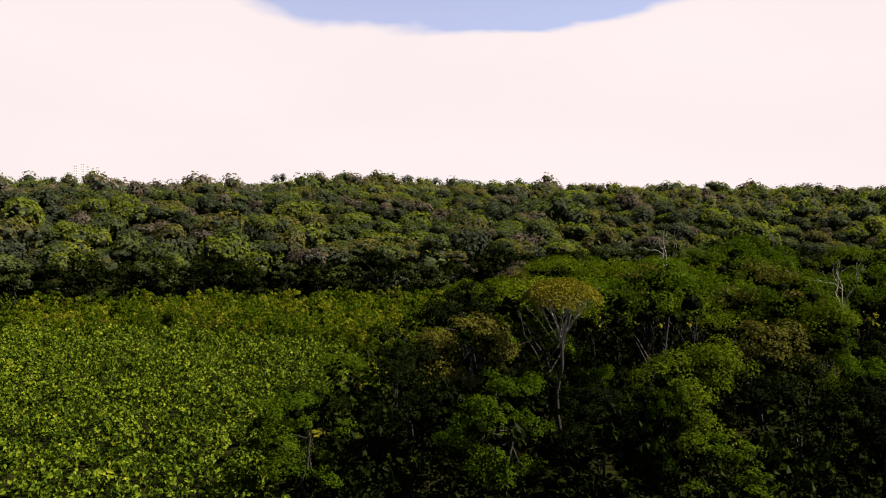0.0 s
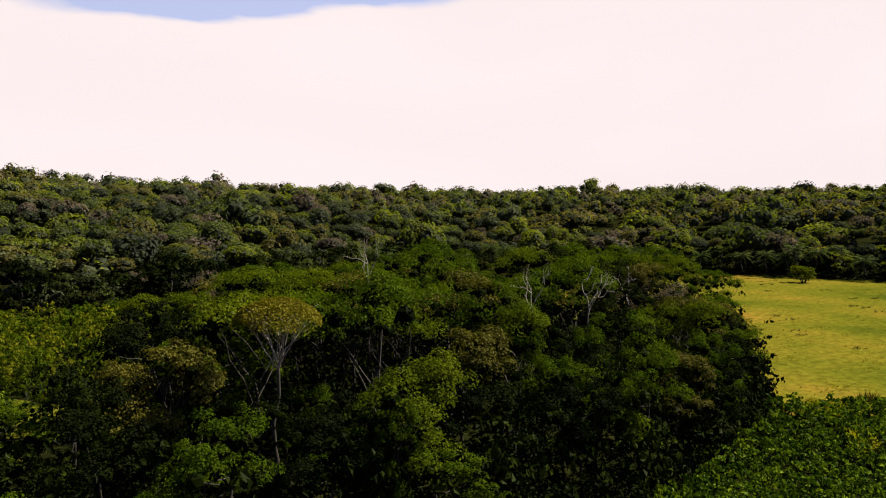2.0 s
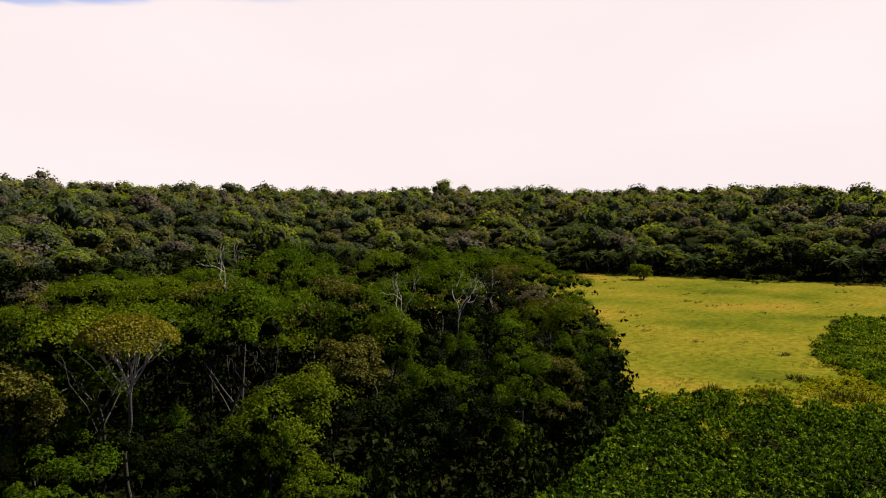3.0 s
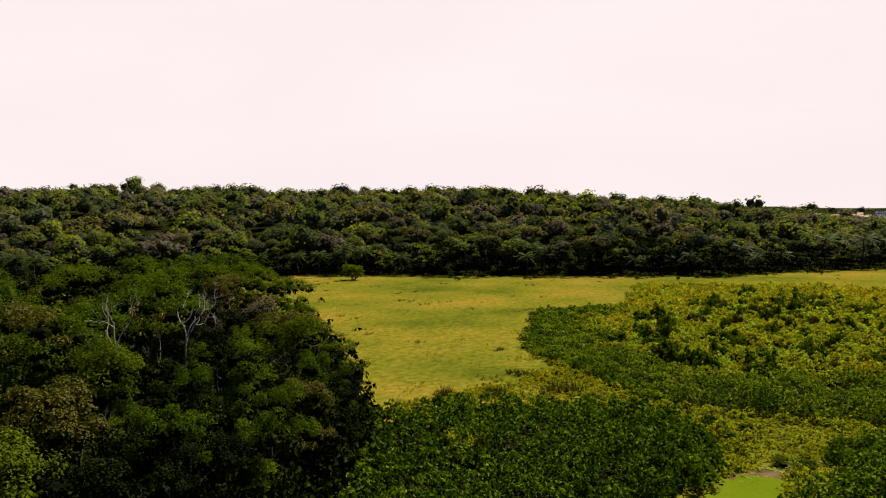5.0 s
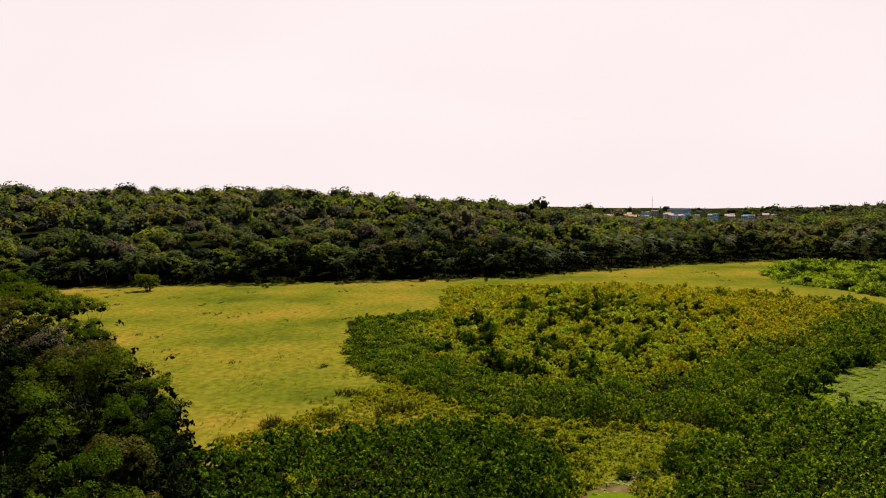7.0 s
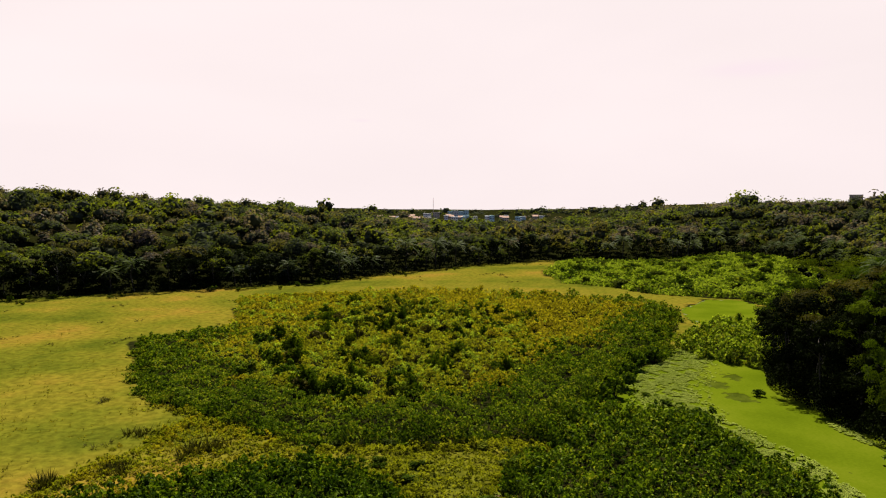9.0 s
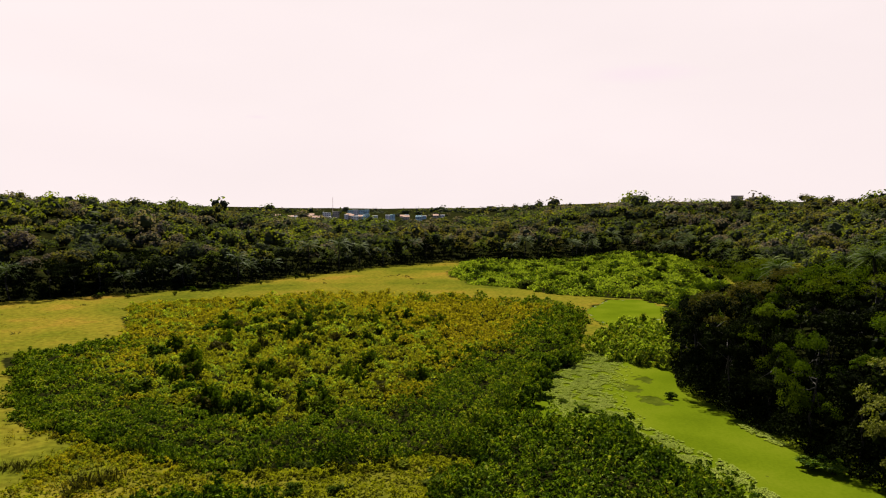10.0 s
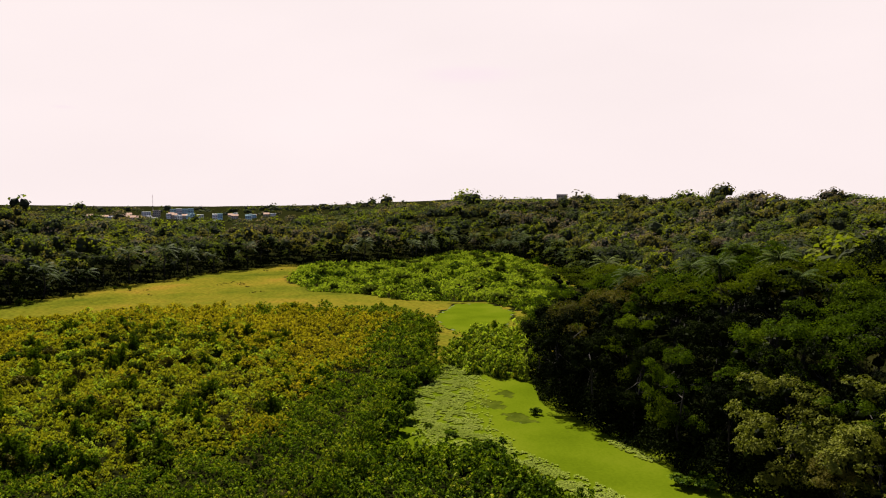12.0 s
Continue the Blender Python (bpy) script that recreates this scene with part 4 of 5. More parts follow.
def bed_mix(x, y, e, r):
    """Green arum along the near and channel sides of the bed; lime and golden plants in drifts inside."""
    side = np.where((x < 150) | (y < -8), 1.0, 0.0)
    inner = e + 5.0 * waves(x, y, 14, 44) + r.normal(size=len(x)) * 2.0 > np.where(side > 0, 13.0, 1.0) - np.clip((x - 110) / 12, 0, 6)
    gold = waves(x, y, 22, 48) + 0.7 * waves(x, y, 6, 49) + r.normal(size=len(x)) * 0.35 + np.clip((x - 130) / 60, -0.6, 0.5) + np.clip((5 - y) / 30, -0.5, 0.5) - 0.9 * (np.hypot((x - 136) / 38, (y - 18) / 20) < 1)
    green = waves(x, y, 8, 50) + r.normal(size=len(x)) * 0.3 > 0.35
    return np.where(~inner, 0, np.where(gold > -0.05, 2, np.where(green, 3, 1)))


fill("arum_bed_middle", BIG_PATCH, 2.5, 0.28, 3.6, [ARUM, CREEPER, ARUM_GOLD, ARUM_LIME], "wide bed of green and golden marsh plants", 204, rough=0.55, bumps=3.2, gaps=0.2, choose=bed_mix, scale=lambda x, y: np.clip(1.15 - (y - 5) / 55, 0.5, 1.0))


def far_mix(x, y, e, r):
    """Green and lime drifts."""
    w = waves(x, y, 26, 46) + r.normal(size=len(x)) * 0.25
    return np.where(w > -0.15, 1, 0)


fill("arum_bed_far", FAR_MARSH, 1.8, 0.34, 2.2, [ARUM, ARUM_LIME], "distant bed of green marsh plants", 205, rough=0.55, bumps=5.0, choose=far_mix)
def scrub_mix(x, y, e, r):
    """Lime, yellow-green and deeper green by clumps."""
    w = waves(x, y, 12, 53) + 0.5 * waves(x, y, 5, 54) + r.normal(size=len(x)) * 0.2
    return np.where(w > 0.35, 1, np.where(w < -0.45, 2, 0))


fill("arum_bed_head", HEAD_PATCH, 2.6, 0.38, 4.0, [ARUM, ARUM_LIME], "bed of green marsh arum at the head of the channel", 209, rough=0.5, bumps=2.6, choose=lambda x, y, e, r: (waves(x, y, 9, 51) + r.normal(size=len(x)) * 0.3 > 0.3).astype(int))
fill("vine_scrub", LEFT_SCRUB, 3.8, 0.34, 2.8, [LEAF_LIME, CREEPER, LEAF_GREEN], "low yellow-green scrub overgrown with creepers", 206, rough=0.8, bumps=5.0, choose=scrub_mix)
fill("creeping_marsh_plants", STRIP, 0.95, 0.26, 2.4, CREEPER, "low creeping yellow-green marsh plants in clumps", 207, rough=0.85, bumps=2.3, bare=(PUDDLE, PUDDLE_WEED))
# leaf fill whose near-black colour paints the shade below the crowns
fill("undergrowth", ISLAND, 6.2, 0.55, 2.0, LEAF_DARK_SHADE, "undergrowth below the trees of the wooded island, coloured near-black as shade", 208, rough=0.6, bumps=3.0, category="undergrowth")


def hedge(name, line, depth, height, size, count, mats, label, seed):
    """A ragged bank of leaves along a line, on its left."""
    r = np.random.default_rng(seed)
    p = np.asarray(line, float)
    seg = np.hypot(*np.diff(p, axis=0).T)
    pick = r.choice(len(seg), int(count), p=seg / seg.sum())
    s = r.uniform(size=len(pick))[:, None]
    way = (p[1:] - p[:-1])[pick]
    nrm = np.stack([-way[:, 1], way[:, 0]], 1) / seg[pick][:, None]
    off = r.uniform(-0.6, depth, len(pick))
    xy = p[:-1][pick] + way * s + nrm * off[:, None]
    top = height * (0.7 + 0.45 * waves(xy[:, 0], xy[:, 1], 11, 61) + 0.2 * waves(xy[:, 0], xy[:, 1], 4, 62)) * np.clip(0.35 + off / depth, 0, 1)
    z = ground_z(xy[:, 0], xy[:, 1]) + np.maximum(top, 0.3) * np.sqrt(r.uniform(size=len(pick)))
    face = np.concatenate([-nrm * 0.7, np.full((len(pick), 1), 0.6)], 1)
    v, t = leaves(np.column_stack([xy, z]), face, size, 0.8, r=r)
    index = np.repeat(r.integers(len(mats), size=len(pick)), 2)
    return tagged(new(name, to_mesh(name, v, t, mats, index)), label, "undergrowth", kind="stuff")


# these banks of leaves are near-black, so the shade under trees is painted
hedge("hill_undergrowth", HILL_FOOT[2:33], 6.5, 6.5, 0.8, 34000, [LEAF_DARK_SHADE], "shrubs along the foot of the wooded hill, coloured near-black as shade", 301)
hedge("creeper_curtain", ISLAND[:11], 6.0, 4.6, 0.30, 30000, [LEAF_DARK_SHADE], "creepers hanging over the edge of the wooded island, coloured near-black as shade", 302)
hedge("bank_undergrowth", [(128, -54), (113, -33.5), (100, -27.5), (91, -26.6), (83, -26.4), (75, -25.8), (66, -25.8), (50, -23)], 6.0, 6.0, 0.32, 34000, [LEAF_DARK_SHADE], "shrubs under the bank trees, coloured near-black as shade", 303)


# ---- channel: duckweed, rafts of water lettuce ----
def weed_sheet(name, poly, z, mat, label, gap, holes, seed, kind="stuff", category="duckweed"):
    """A floating carpet of weed over an outline, with open gaps in it."""
    r = np.random.default_rng(seed)
    p = np.asarray(poly, float)
    (x0, y0), (x1, y1) = p.min(0), p.max(0)
    nx, ny = int((x1 - x0) / gap), int((y1 - y0) / gap)
    x, y = np.meshgrid(np.linspace(x0, x1, nx), np.linspace(y0, y1, ny), indexing="ij")
    zz = z + 0.02 * waves(x, y, 2.0, seed)
    v = np.stack([x, y, zz], -1).reshape(-1, 3)
    i, j = np.meshgrid(np.arange(nx - 1), np.arange(ny - 1), indexing="ij")
    q = np.stack([i * ny + j, (i + 1) * ny + j, (i + 1) * ny + j + 1, i * ny + j + 1], -1).reshape(-1, 4)
    c = v[q].mean(1)
    keep = inside(p, c[:, 0] + 0.7 * waves(c[:, 0], c[:, 1], 5, 13), c[:, 1] + 0.7 * waves(c[:, 0], c[:, 1], 5, 14))
    for hx_, hy_, hr, stretch in holes:
        d = np.hypot((c[:, 0] - hx_) / stretch, c[:, 1] - hy_) + 0.6 * waves(c[:, 0], c[:, 1], 4, 15)
        keep &= d > hr
    q = q[keep]
    used = np.unique(q)
    back = np.zeros(len(v), int)
    back[used] = np.arange(len(used))
    return tagged(new(name, to_mesh(name, v[used], back[q], mat, smooth=True)), label, category, kind=kind)


weed_sheet("duckweed", POOL, -0.07, DUCKWEED, "bright green carpet of duckweed on the channel", 0.45, [(102.5, -21, 1.6, 1.6), (95.5, -21, 1.3, 1.8), (106.5, -25.3, 1.2, 1.6)], 401)
weed_sheet("sparse_duckweed", POOL, -0.10, DUCKWEED_THIN, "thin olive duckweed in the openings of the carpet", 0.6, [], 404)
weed_sheet("duckweed_far", POOL_FAR, -0.07, DUCKWEED, "bright green carpet of duckweed on a small pool", 0.8, [], 402)


def float_rosettes(name, points, size, mat, label, seed):
    """Small rosettes of pale leaves lying on the water."""
    r = np.random.default_rng(seed)
    pts = np.repeat(points, 5, 0)
    f = np.tile(np.arange(5) * 1.2566, len(points)) + np.repeat(r.uniform(0, 6, len(points)), 5)
    at = np.column_stack([pts[:, 0] + np.cos(f) * size * 0.45, pts[:, 1] + np.sin(f) * size * 0.45, np.full(len(pts), 0.03)])
    nrm = np.column_stack([-np.cos(f) * 0.15, -np.sin(f) * 0.15, np.ones(len(pts))])
    v, t = leaves(at, nrm, size, 0.12, 0.8, 0.0, r)
    return tagged(new(name, to_mesh(name, v, t, mat)), label, "water plants", kind="stuff")


def band_points(line, width, count, seed):
    r = np.random.default_rng(seed)
    p = np.asarray(line, float)
    seg = np.hypot(*np.diff(p, axis=0).T)
    k = r.choice(len(seg), count, p=seg / seg.sum())
    s = r.uniform(size=(count, 1))
    xy = p[:-1][k] + (p[1:] - p[:-1])[k] * s
    return xy + np.clip(r.normal(size=(count, 2)), -2.0, 2.0) * width


drift = np.concatenate([band_points([(125, -24.5), (115, -21), (106, -15.5), (98, -11.5), (91, -11.5)], 2.3, 9000, 411), band_points([(93, -12), (82, -13.4), (72, -14.8), (60, -13.5)], 1.0, 4200, 417)])
drift = drift[(waves(drift[:, 0], drift[:, 1], 6, 418) + 0.6 * waves(drift[:, 0], drift[:, 1], 2, 419) > -0.35) & inside(POOL, drift[:, 0], drift[:, 1])]
float_rosettes("water_lettuce", drift, 0.19, LETTUCE, "pale rosettes of water lettuce drifting along the channel", 412)
float_rosettes("water_lettuce_bank", band_points([(84, -25.5), (77, -25.2)], 0.4, 160, 413), 0.20, LETTUCE,
               "pale rosettes of water lettuce under the bank trees", 414)

# puddle with a sand margin in the creeping plants
sheet("sand_margin", PUDDLE, 0.02, SAND, "pale wet sand at the edge of a puddle", gap=0.8)
weed_sheet("duckweed_puddle", PUDDLE_WEED, 0.05, DUCKWEED, "bright green duckweed on a puddle", 0.3, [], 403)
float_rosettes("water_lettuce_puddle", band_points([(59, 19), (63, 17), (67, 14), (69, 12)], 0.5, 40, 415), 0.3, LETTUCE, "pale water lettuce on the puddle's edge", 416)

# ---- single trees and bushes ----
def umbrella_tree(x, y):
    r = np.random.default_rng(501)
    ob = thing("umbrella_tree", x, y, -0.1, "pale-barked tree with an olive umbrella crown over bare fanned branches", "tree")
    fork = np.array([0, 0, 10.3])
    # stem in the dark bark, painting shade on the lower part of a pale tree
    part("stem", to_mesh("stem", *limb((0.3, 0.2, -0.4), fork - [0, 0, 0.3], 0.18, 0.11, 0.02, 7, r, 8), BARK, smooth=True), ob, "slender stem, coloured dark as shade below the crown")
    pieces = [limb(fork - [0, 0, 1.0], fork, 0.10, 0.09, 0.0, 3, r, 6)]

    def roof(rr):
        return 14.5 - 0.09 * rr * rr - 0.009 * rr**4

    for k in range(11):
        f = k * GOLD + 0.3
        ra = 0.5 + 2.1 * math.sqrt((k + 0.5) / 11)
        joint = fork + np.array([math.cos(f) * ra * 0.42, math.sin(f) * ra * 0.42, 1.3 + 0.5 * r.uniform()])
        pieces.append(limb(fork - [0, 0, 0.5 * r.uniform()], joint, 0.060, 0.040, 0.06, 5, r, 5))
        for q in range(4):
            g = f + (q - 1.5) * 0.36
            rr = ra + 0.25 * r.normal()
            tip = np.array([math.cos(g) * rr, math.sin(g) * rr, roof(rr) - 0.25])
            pieces.append(limb(joint, tip, 0.030, 0.014, 0.06, 5, r, 4))
            for w in range(3):
                pieces.append(limb(tip * 0.5 + joint * 0.5, tip + r.normal(size=3) * [0.4, 0.4, 0.12], 0.016, 0.008, 0.06, 4, r, 3))
    part("limbwork", to_mesh("limbwork", *join(pieces), BARK_PALE, smooth=True), ob, "pale grey fanned branches")
    rr, g = 2.85 * r.uniform(size=7000) ** 0.62, r.uniform(0, 6.28, 7000)
    rr = rr * (1 + 0.06 * np.sin(3 * g + 1) + 0.05 * np.sin(7 * g))
    at = np.stack([np.cos(g) * rr, np.sin(g) * rr, roof(rr) + 0.10 * np.sin(5 * g + 3 * rr) - 0.30 * r.uniform(size=7000) ** 1.5], 1)
    part("crown", to_mesh("crown", *leaves(at, at * [0.22, 0.22, 0] + [0, 0, 0.7], 0.19, 0.6, r=r), LEAF_YELLOW), ob, "thin olive leaf canopy")


umbrella_tree(10.3, 51.0)


def bare_mesh(seed, height, spread, thick, depth=4):
    """A leafless tree of forking pale limbs."""
    r = np.random.default_rng(seed)
    pieces, stem = [], []

    def grow(a_, way, length, rad_, level):
        b_ = a_ + way * length
        (pieces if level else stem).append(limb(a_, b_, rad_, rad_ * 0.62, 0.09, 5, r, 5 if level < 2 else 3))
        if level < depth:
            for _ in range(2 if level else 3):
                w = way + r.normal(size=3) * spread + [0, 0, 0.12]
                grow(b_ - way * length * r.uniform(0, 0.25 if level else 0.08), w / np.linalg.norm(w), length * (r.uniform(0.55, 0.78) if level else r.uniform(0.13, 0.19)), rad_ * 0.55, level + 1)

    grow(np.array([0, 0, -0.4]), np.array([0.05, 0.0, 1.0]), height * 0.86, thick, 0)
    return to_mesh("branches", *join(pieces), BARK_PALE, smooth=True), to_mesh("trunk", *join(stem), BARK, smooth=True)


BARE = [bare_mesh(511, 9.0, 0.45, 0.075), bare_mesh(512, 8.0, 0.50, 0.06), bare_mesh(513, 10.0, 0.38, 0.06)]


def bare_tree(x, y, k, size, label):
    ob = thing("bare_tree", x, y, float(ground_z(x, y)), label, "tree", "leafless trees among the canopy", 2.1 * k, size)
    part("bare_crown", BARE[k][0], ob, "bare whitish branches")
    part("trunk", BARE[k][1], ob)


for x, y, k, size in ((38.8, 56.2, 0, 1.56), (25.8, 73.8, 2, 1.62), (34.6, 58.0, 2, 1.42), (57, 70, 1, 1.5)):
    bare_tree(x, y, k, size, "leafless tree with whitish forking branches among green crowns")


for x, y, tall in ((62, 68, 11.2), (57.5, 73, 11.0), (69, 80, 10.5)):
    TOP_KINDS[6][0].plant("dry_tree", x, y, -0.1, "half-bare grey-brown tree at the end of the wooded island", "dry trees of the island", x, tall / 12)


def bush_kind(seed, mat, size=0.2, count=10, per=80):
    """A bush about two metres across, leaves on stems from the ground."""
    r = np.random.default_rng(seed)
    d = dome(count, 0.1, r)
    c = d * [0.75, 0.75, 0.9] * r.uniform(0.5, 1, (count, 1)) + [0, 0, 0.5]
    crown = crown_mesh("crown", c, np.full(count, 0.42) * r.uniform(0.8, 1.3, count), per, size, mat, r, 0.9, -0.75, 0.6, tufts=5, inner=0, shade=mat)
    stems = to_mesh("woody_base", *join([limb((0, 0, -0.2), q, 0.05, 0.02, 0.1, 4, r, 4) for q in c[:6]]), BARK, smooth=True)
    return crown, stems


BUSHES = [bush_kind(521, LEAF_BUSH), bush_kind(522, LEAF_GREEN), bush_kind(523, LEAF_OLIVE), bush_kind(524, ARUM, 0.3, 9, 60), bush_kind(525, LEAF_LIME)]
BUSH_WORDS = ["dark green", "mid-green", "olive-brown", "broad-leaved green", "yellow-green"]


def bush(x, y, k, wide, tall, where, group, turn):
    ob = thing("bush", x, y, float(ground_z(x, y)) - 0.05, f"{BUSH_WORDS[k]} bush {where}", "bush", group, turn)
    ob.matrix_world = ob.matrix_world @ Matrix.Diagonal((wide, wide, tall, 1))
    part("crown", BUSHES[k][0], ob)
    part("woody_base", BUSHES[k][1], ob)


br = np.random.default_rng(531)
SCRUB = [(190, 32), (178, 4), (150, -8), (120, -7), (97, 6), (93, 24), (100, 40), (122, 47), (150, 40)]
sx, sy = scatter(SCRUB, 4.3, br, 0.6)
keep = waves(sx, sy, 13, 55) + br.normal(size=len(sx)) * 0.45 > -0.3
sx, sy = sx[keep], sy[keep]
for x, y in zip(sx, sy):
    dark = math.hypot((x - 148) / 2.0, y - 16) < 12
    bush(x, y, int(br.choice(5, p=[0.60, 0.28, 0.08, 0.04, 0] if dark else [0.12, 0.40, 0.12, 0.20, 0.16])), br.uniform(1.1, 2.1), br.uniform(1.5, 2.1) + 0.25 * dark, "standing out of the marsh bed",
         "bushes in the marsh bed", br.uniform(0, 6.28))
for x, y in ((177, 20), (172, 22), (167, 18), (162, 22), (158, 15), (153, 20), (157, 9)):
    bush(x, y, 0, br.uniform(1.4, 2.2), br.uniform(2.1, 2.5), "standing out of the marsh bed", "bushes in the marsh bed", br.uniform(0, 6.28))
for x, y in zip(*scatter(STRIP, 3.0, br, 0.7)):
    if not inside(PUDDLE_WEED, np.array(x), np.array(y)) and br.uniform() < 0.35:
        bush(x, y, int(br.choice([1, 4, 0], p=[0.4, 0.4, 0.2])), br.uniform(0.7, 1.5), br.uniform(0.3, 0.6), "low among creeping marsh plants", "low bushes by the puddle", br.uniform(0, 6.28))
sx, sy = scatter(LEFT_SCRUB, 8.0, br)
for x, y in zip(sx, sy):
    bush(x, y, int(br.choice(5, p=[0.06, 0.24, 0.1, 0.05, 0.55])), br.uniform(1.6, 3.2), br.uniform(1.2, 2.4), "in the creeper-grown scrub", "bushes in the scrub", br.uniform(0, 6.28))
sx, sy = scatter(FAR_MARSH, 15.0, br)
for x, y in zip(sx, sy):
    bush(x, y, int(br.choice([1, 3, 0, 0])), br.uniform(1.6, 4.2), br.uniform(1.3, 2.2), "in the far marsh", "bushes in the far marsh", br.uniform(0, 6.28))
# meadow: a round bush and small ones along the far side
bush(180, 138, 4, 3.8, 3.2, "alone at the far side of the meadow", "", 0.4)
mx = np.array(HILL_FOOT[8:18], float)
for k in range(36):
    s = br.uniform(0, len(mx) - 1.01)
    q = mx[int(s)] * (1 - s % 1) + mx[int(s) + 1] * (s % 1)
    inward = np.array([10, 15]) - q
    q = q + inward / np.linalg.norm(inward) * br.uniform(2, 16) ** 1.0
    bush(q[0], q[1], int(br.choice(5, p=[0.15, 0.3, 0.2, 0.05, 0.3])), br.uniform(0.5, 1.5), br.uniform(0.4, 1.1), "at the far side of the meadow", "bushes in the meadow", br.uniform(0, 6.28))
# bushes by the channel
for x, y, w, h in ((85.6, -11.8, 1.5, 1.2), (84.2, -11.3, 1.1, 1.0), (87, -11.0, 1.0, 0.9), (93, -10.5, 0.8, 0.4), (97, -9.5, 0.6, 0.35), (94, -3, 1.6, 1.8), (97, -5.5, 1.6, 1.8), (101, -8, 1.5, 1.7), (106, -10.5, 1.4, 1.6), (112, -13.5, 1.6, 1.8),
                   (117, -18, 1.4, 1.6), (71, -23.6, 1.5, 0.8), (69.2, -24.4, 1.3, 0.8), (96, -23.6, 0.9, 0.6)):
    bush(x, y, 3, w, h, "at the edge of the duckweed channel", "bushes by the channel", br.uniform(0, 6.28))

# yellow creeper over the arum
fill("golden_creeper", [(52.4, 40), (53.5, 41.2), (55.2, 40.6), (55.6, 39.2), (53.8, 38.8)], 3.2, 0.28, 5.0, VINE_GOLD, "golden-yellow creeper spread over marsh arum", 541, rough=0.4, bumps=2.0, fall=0.5)
def low_mix(x, y, e, r):
    """Lime creepers with golden drifts."""
    return (waves(x, y, 9, 47) + r.normal(size=len(x)) * 0.3 > 0.1).astype(int)


fill("golden_creeper_low", LOW_BELT, 0.7, 0.26, 2.0, [CREEPER, ARUM_GOLD], "yellow-green creeping plants between arum and meadow", 542, rough=0.8, bumps=1.6, choose=low_mix)


# ---- meadow grass and reeds ----
def blades(name, x, y, height, per, mat, label, seed, spread=0.5, width=0.05, category="grass"):
    """Tufts of thin blades."""
    r = np.random.default_rng(seed)
    x, y, h = np.repeat(x, per), np.repeat(y, per), np.repeat(height, per) * r.uniform(0.5, 1.1, len(x) * per)
    k = len(x)
    f = r.uniform(0, 6.28, k)
    base = np.stack([x + np.cos(f) * spread * h * 0.35, y + np.sin(f) * spread * h * 0.35, np.zeros(k)], 1)
    tip = base + np.stack([np.cos(f) * h * spread, np.sin(f) * h * spread, h], 1)
    side = np.stack([-np.sin(f), np.cos(f), np.zeros(k)], 1) * (width * h / 0.6)[:, None]
    v = np.stack([base - side, base + side, tip], 1).reshape(-1, 3)
    t = np.arange(3 * k).reshape(-1, 3)
    return tagged(new(name, to_mesh(name, v, t, mat)), label, category, kind="stuff")


MEADOW_AREA = [(64, 54), (72, 51), (82, 42), (92, 43), (99, 51), (112, 58), (140, 67), (154, 53), (203, 61), (213, 35), (218, -2), (236, -30), (262, -21), (300, -38),
               (324, -60), (326, -44), (306, -16), (284, 8), (262, 27), (238, 46), (229, 64), (215, 90), (202, 122), (188, 150), (168, 180), (110, 110), (100, 95), (78, 70)]
gr = np.random.default_rng(551)
qx, qy = scatter(MEADOW_AREA, 0.8, gr, 1.6)
thick = waves(qx, qy, 16, 91) + 0.5 * waves(qx, qy, 5, 92) + gr.normal(size=len(qx)) * 0.4
far_ = np.hypot(qx - 10, qy - 15)
keep = (thick > 0.5) & (gr.uniform(size=len(qx)) < np.clip(105 / far_, 0, 1) ** 3)
blades("meadow_grass", qx[keep], qy[keep], 0.14 + 0.06 * np.clip(thick[keep], 0, 2), 8, GRASS, "short tussocky yellow-green meadow grass", 552, 0.9, 0.10)
# low dark hummocks in drifts
qx, qy = scatter(MEADOW_AREA, 3.4, gr, 1.8)
keep = (waves(qx, qy, 34, 93) + 0.8 * waves(qx, qy, 7, 94) + gr.normal(size=len(qx)) * 0.3 > 1.15)
cx, cy = np.repeat(qx[keep], 5), np.repeat(qy[keep], 5)
cx, cy = cx + gr.normal(size=len(cx)) * 0.9, cy + gr.normal(size=len(cx)) * 0.5
blades("reed_tufts", cx, cy, gr.uniform(0.15, 0.42, len(cx)), 14, REED, "low dark reed hummocks in the meadow", 553, 1.3, 0.09, "reeds")
for k, (x, y, h) in enumerate(((79.5, 41, 1.5), (80.8, 39.2, 1.4), (75, 46.5, 1.2), (72, 51.5, 1.3), (86, 48, 1.0))):
    blades("reed_clump", x + gr.normal(size=9) * 0.6, y + gr.normal(size=9) * 0.6, np.full(9, h * 0.8), 22, REED, "dark olive reed clump at the meadow's edge", 560 + k, 0.7, 0.035, "reeds")

# ---- palms on the bank ----
for x, y, k, s in ((106, -46, 3, 1.02), (100, -52, 3, 1.0), (92, -49, 3, 1.06), (86, -53, 3, 1.08), (79, -48, 3, 1.05), (96, -57, 3, 1.1)):
    plant_palm(x, y, k, "palms on the channel bank", 1.3 * k + x, s)


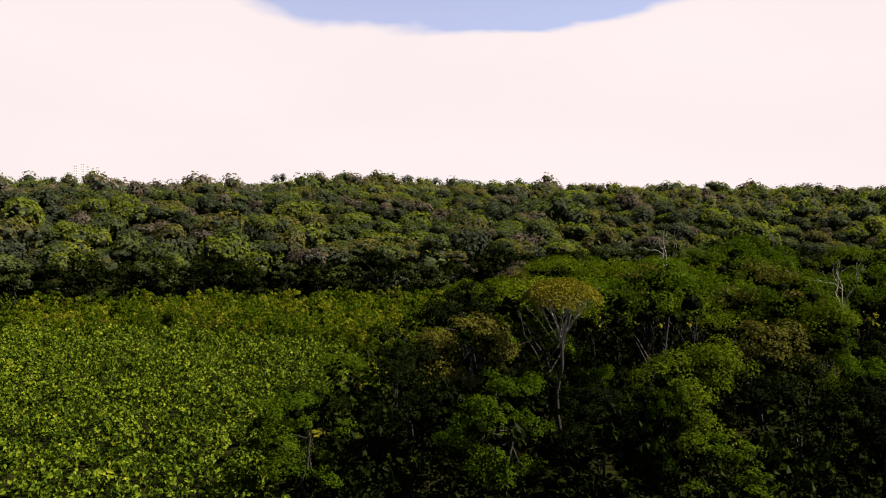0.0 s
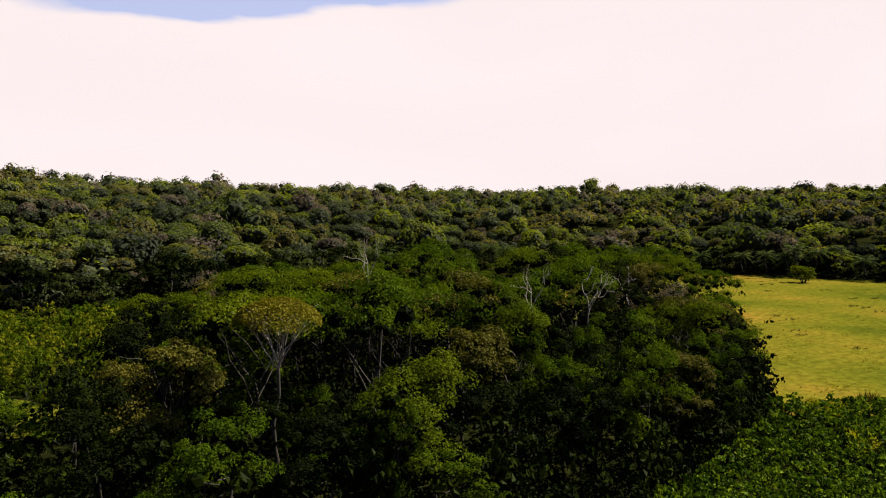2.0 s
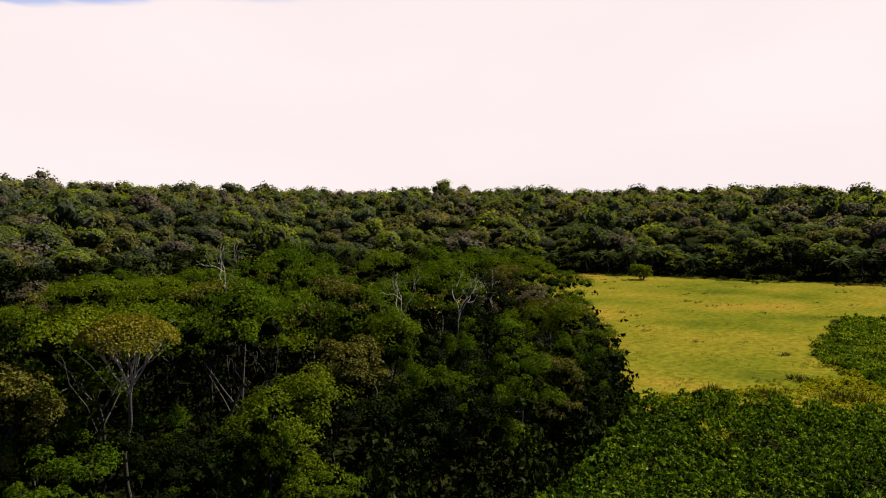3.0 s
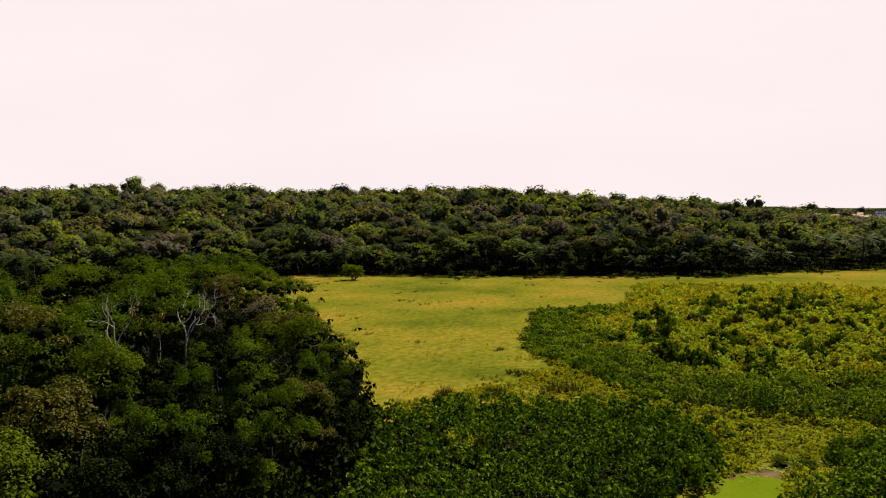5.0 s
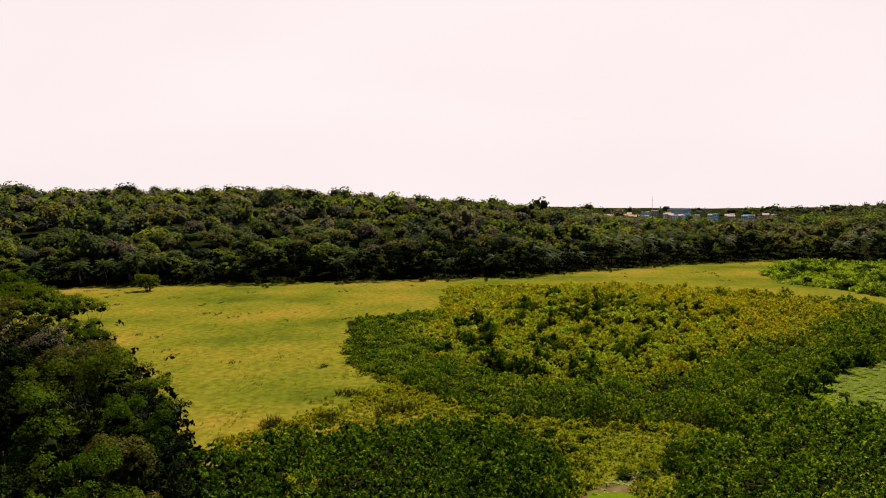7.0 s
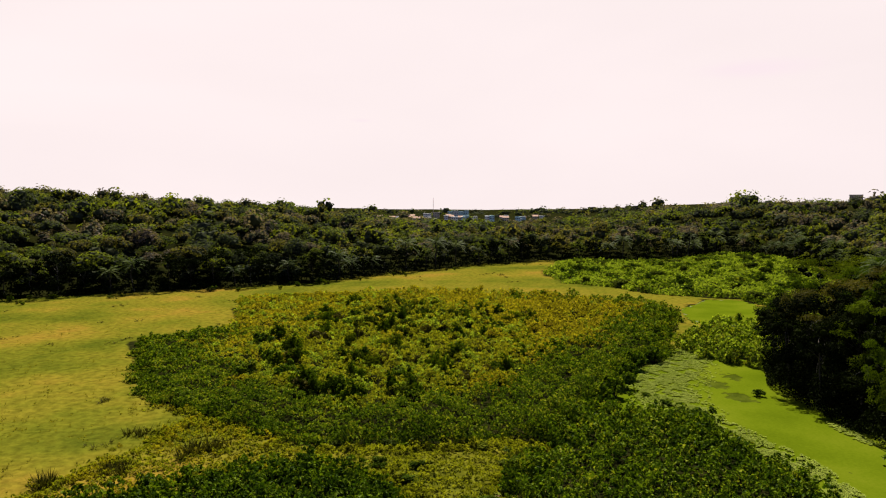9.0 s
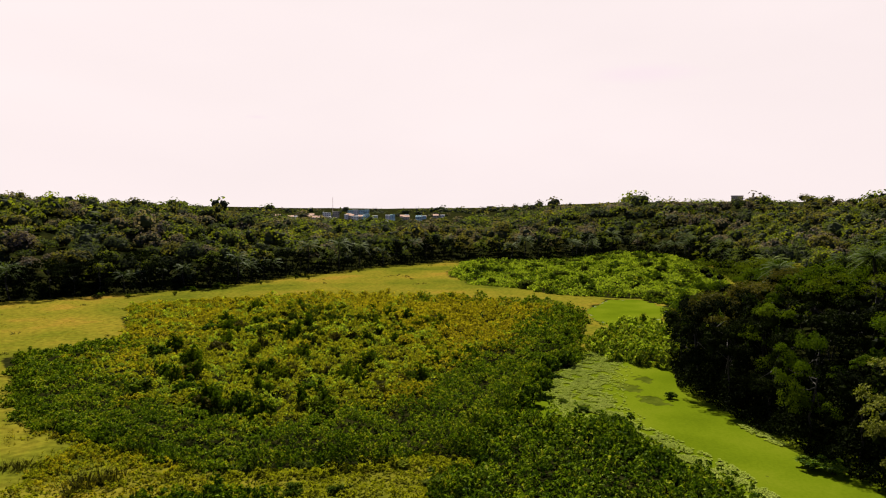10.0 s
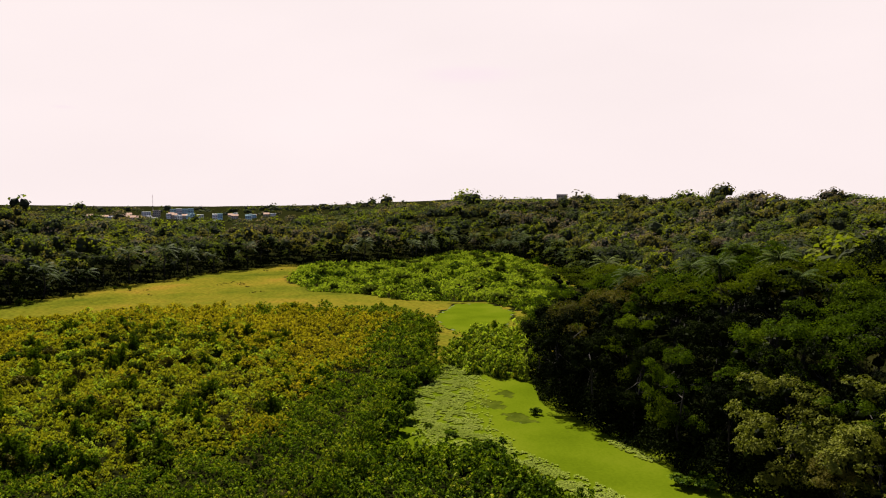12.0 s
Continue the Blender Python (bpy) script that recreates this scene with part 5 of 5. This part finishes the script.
# ---- distant town ----
def building(name, x, y, z, wide, deep, tall, mat, label, turn, floors, bays, roof_mat=None, group="distant buildings"):
    """A block of flats or house: body, roof slab or tiled roof, and a window for each bay and floor."""
    ob = thing(name, x, y, z, label, "building", group, turn)
    v = np.array([[sx_ * wide / 2, sy_ * deep / 2, q] for q in (-6, tall) for sx_, sy_ in ((-1, -1), (1, -1), (1, 1), (-1, 1))])
    t = np.array([[0, 1, 5, 4], [1, 2, 6, 5], [2, 3, 7, 6], [3, 0, 4, 7], [4, 5, 6, 7]])
    part("wall", to_mesh("wall", v, t, mat), ob)
    if roof_mat:
        h = deep * 0.28
        v = np.array([[-wide * 0.54, -deep * 0.56, tall + 0.02], [wide * 0.54, -deep * 0.56, tall + 0.02], [wide * 0.54, deep * 0.56, tall + 0.02], [-wide * 0.54, deep * 0.56, tall + 0.02],
                      [-wide * 0.54, 0, tall + h], [wide * 0.54, 0, tall + h]])
        faces = np.array([[0, 1, 5], [0, 5, 4], [2, 3, 4], [2, 4, 5], [1, 2, 5], [3, 0, 4]])
        part("roof", to_mesh("roof", v, faces, roof_mat), ob)
    else:
        v = np.array([[sx_ * wide * 0.52, sy_ * deep * 0.52, q] for q in (tall + 0.01, tall + 0.9) for sx_, sy_ in ((-1, -1), (1, -1), (1, 1), (-1, 1))])
        part("roof", to_mesh("roof", v, t, mat), ob)
    fh, bw = tall / floors, wide / bays
    pane = np.array([[-bw * 0.28, 0, -fh * 0.25], [bw * 0.28, 0, -fh * 0.25], [bw * 0.28, 0, fh * 0.25], [-bw * 0.28, 0, fh * 0.25],
                     [-bw * 0.28, 0.2, -fh * 0.25], [bw * 0.28, 0.2, -fh * 0.25], [bw * 0.28, 0.2, fh * 0.25], [-bw * 0.28, 0.2, fh * 0.25]])
    me = to_mesh("window", pane, np.array([[0, 1, 2, 3], [0, 4, 5, 1], [3, 2, 6, 7], [0, 3, 7, 4], [1, 5, 6, 2]]), GLASS_DARK)
    for a_ in range(floors):
        for b_ in range(bays):
            w = part("window", me, ob)
            w.location = (-wide / 2 + bw * (b_ + 0.5), -deep / 2 - 0.08, fh * (a_ + 0.5))
    return ob


def toward(yaw, dist):
    f = radians(yaw)
    return 12 - math.sin(f) * dist, 20 + math.cos(f) * dist


def place_building(yaw, dist, top, wide, deep, tall, mat, label, floors, bays, roof_mat=None):
    x, y = toward(yaw, dist)
    building("apartment_block" if floors > 2 else "house", x, y, top - tall, wide, deep, tall, mat, label, radians(yaw), floors, bays, roof_mat)


TOWN_GROUND = 4.5
for k in range(4):
    place_building(-95.0 - 0.42 * k, 1345 + 8 * k, 17.0 + 0.6 * (k % 2), 9.0, 12.0, 15.0, WALL_CYAN if k != 1 else WALL_WHITE, "pale cyan block of flats in the far town", 5, 3)
place_building(-93.9, 1330, 15.0, 12.0, 10.0, 12.0, WALL_CREAM, "cream block of flats in the far town", 4, 4)
place_building(-93.2, 1320, 13.0, 14.0, 10.0, 9.0, WALL_WHITE, "white block of flats in the far town", 3, 4)
hr = np.random.default_rng(601)
for k in range(38):
    yaw, dist = hr.uniform(-102.5, -89.5), hr.uniform(1040, 1300)
    place_building(yaw, dist, TOWN_GROUND + 4.2 + hr.uniform(-1, 2.5), hr.uniform(6, 11), hr.uniform(7, 10), 6.0, [WALL_CREAM, WALL_WHITE, WALL_CYAN][k % 3],
                   "low house with a red tiled roof in the far town" if k % 3 == 0 else "low pale house with a flat roof in the far town", 2, 3, ROOF_TILE if k % 3 == 0 else None)
for yaw, w, top in ((24.95, 4.6, 104), (24.5, 4.4, 107), (24.15, 3.6, 103), (23.85, 4.6, 100), (23.55, 4.2, 102)):
    place_building(yaw, 1400, top, w, 7.0, 82.0, WALL_WHITE, "slender pale tower far behind the wood", 20, 2)
place_building(-123.7, 640, 32.6, 9.0, 8.0, 7.0, WALL_CREAM, "pale building rising behind the hill wood", 3, 6)


def mast(yaw, dist, top):
    """A thin guyed lattice mast."""
    x, y = toward(yaw, dist)
    ob = thing("radio_mast", x, y, 8.0, "thin red and white lattice radio mast beyond the town", "mast")
    h = top - 8
    for a_, b_ in ((-0.5, -0.4), (0.5, -0.4), (0, 0.5)):
        part("leg", to_mesh("leg", *tube([(a_, b_, -2), (a_, b_, h)], [0.12, 0.12], 4), STEEL), ob)
    ring = [(-0.5, -0.4), (0.5, -0.4), (0, 0.5)]
    braces = []
    for q in range(int(h / 1.6)):
        for c in range(3):
            p0, p1 = ring[c], ring[(c + 1) % 3]
            braces.append(tube([(*p0, q * 1.6), (*p1, q * 1.6 + 1.6)], [0.06, 0.06], 3))
    part("bracing", to_mesh("bracing", *join(braces), STEEL), ob)


mast(-93.7, 1700, 46)

# tall single trees on the skyline
RIDGE_KINDS = [Kind(45, 12, 5.0, 14, 420, 0.17, WOOD_DARK, limbs=5, low=0.35, flat=0.8), Kind(46, 12, 5.0, 13, 420, 0.17, WOOD_GREEN, limbs=5, low=0.4, flat=0.7)]
sr = np.random.default_rng(611)
for yaw, dist, top, k, wide in ((2.4, 372, 44, 1, 0.9), (0.2, 380, 43, 3, 0.8), (-2.4, 376, 42, 1, 1.1), (12.6, 380, 45, 1, 0.9),
                                (25.6, 400, 44, 1, 1.1), (18.2, 390, 44, 3, 1.0)):
    x, y = toward(yaw, dist)
    z = float(ground_z(x, y)) - 0.3
    kind = RIDGE_KINDS[k % 2 == 0]
    ob = kind.plant("emergent_tree", x, y, z, "tall dark broadleaf tree standing above the wooded ridge", "emergent trees on the ridge", sr.uniform(0, 6.28), (top - 3.5 - z) / kind.height)
    f = wide * kind.height / (top - 3.5 - z) * 1.15
    ob.matrix_world = ob.matrix_world @ Matrix.Diagonal((f, f, 1, 1))
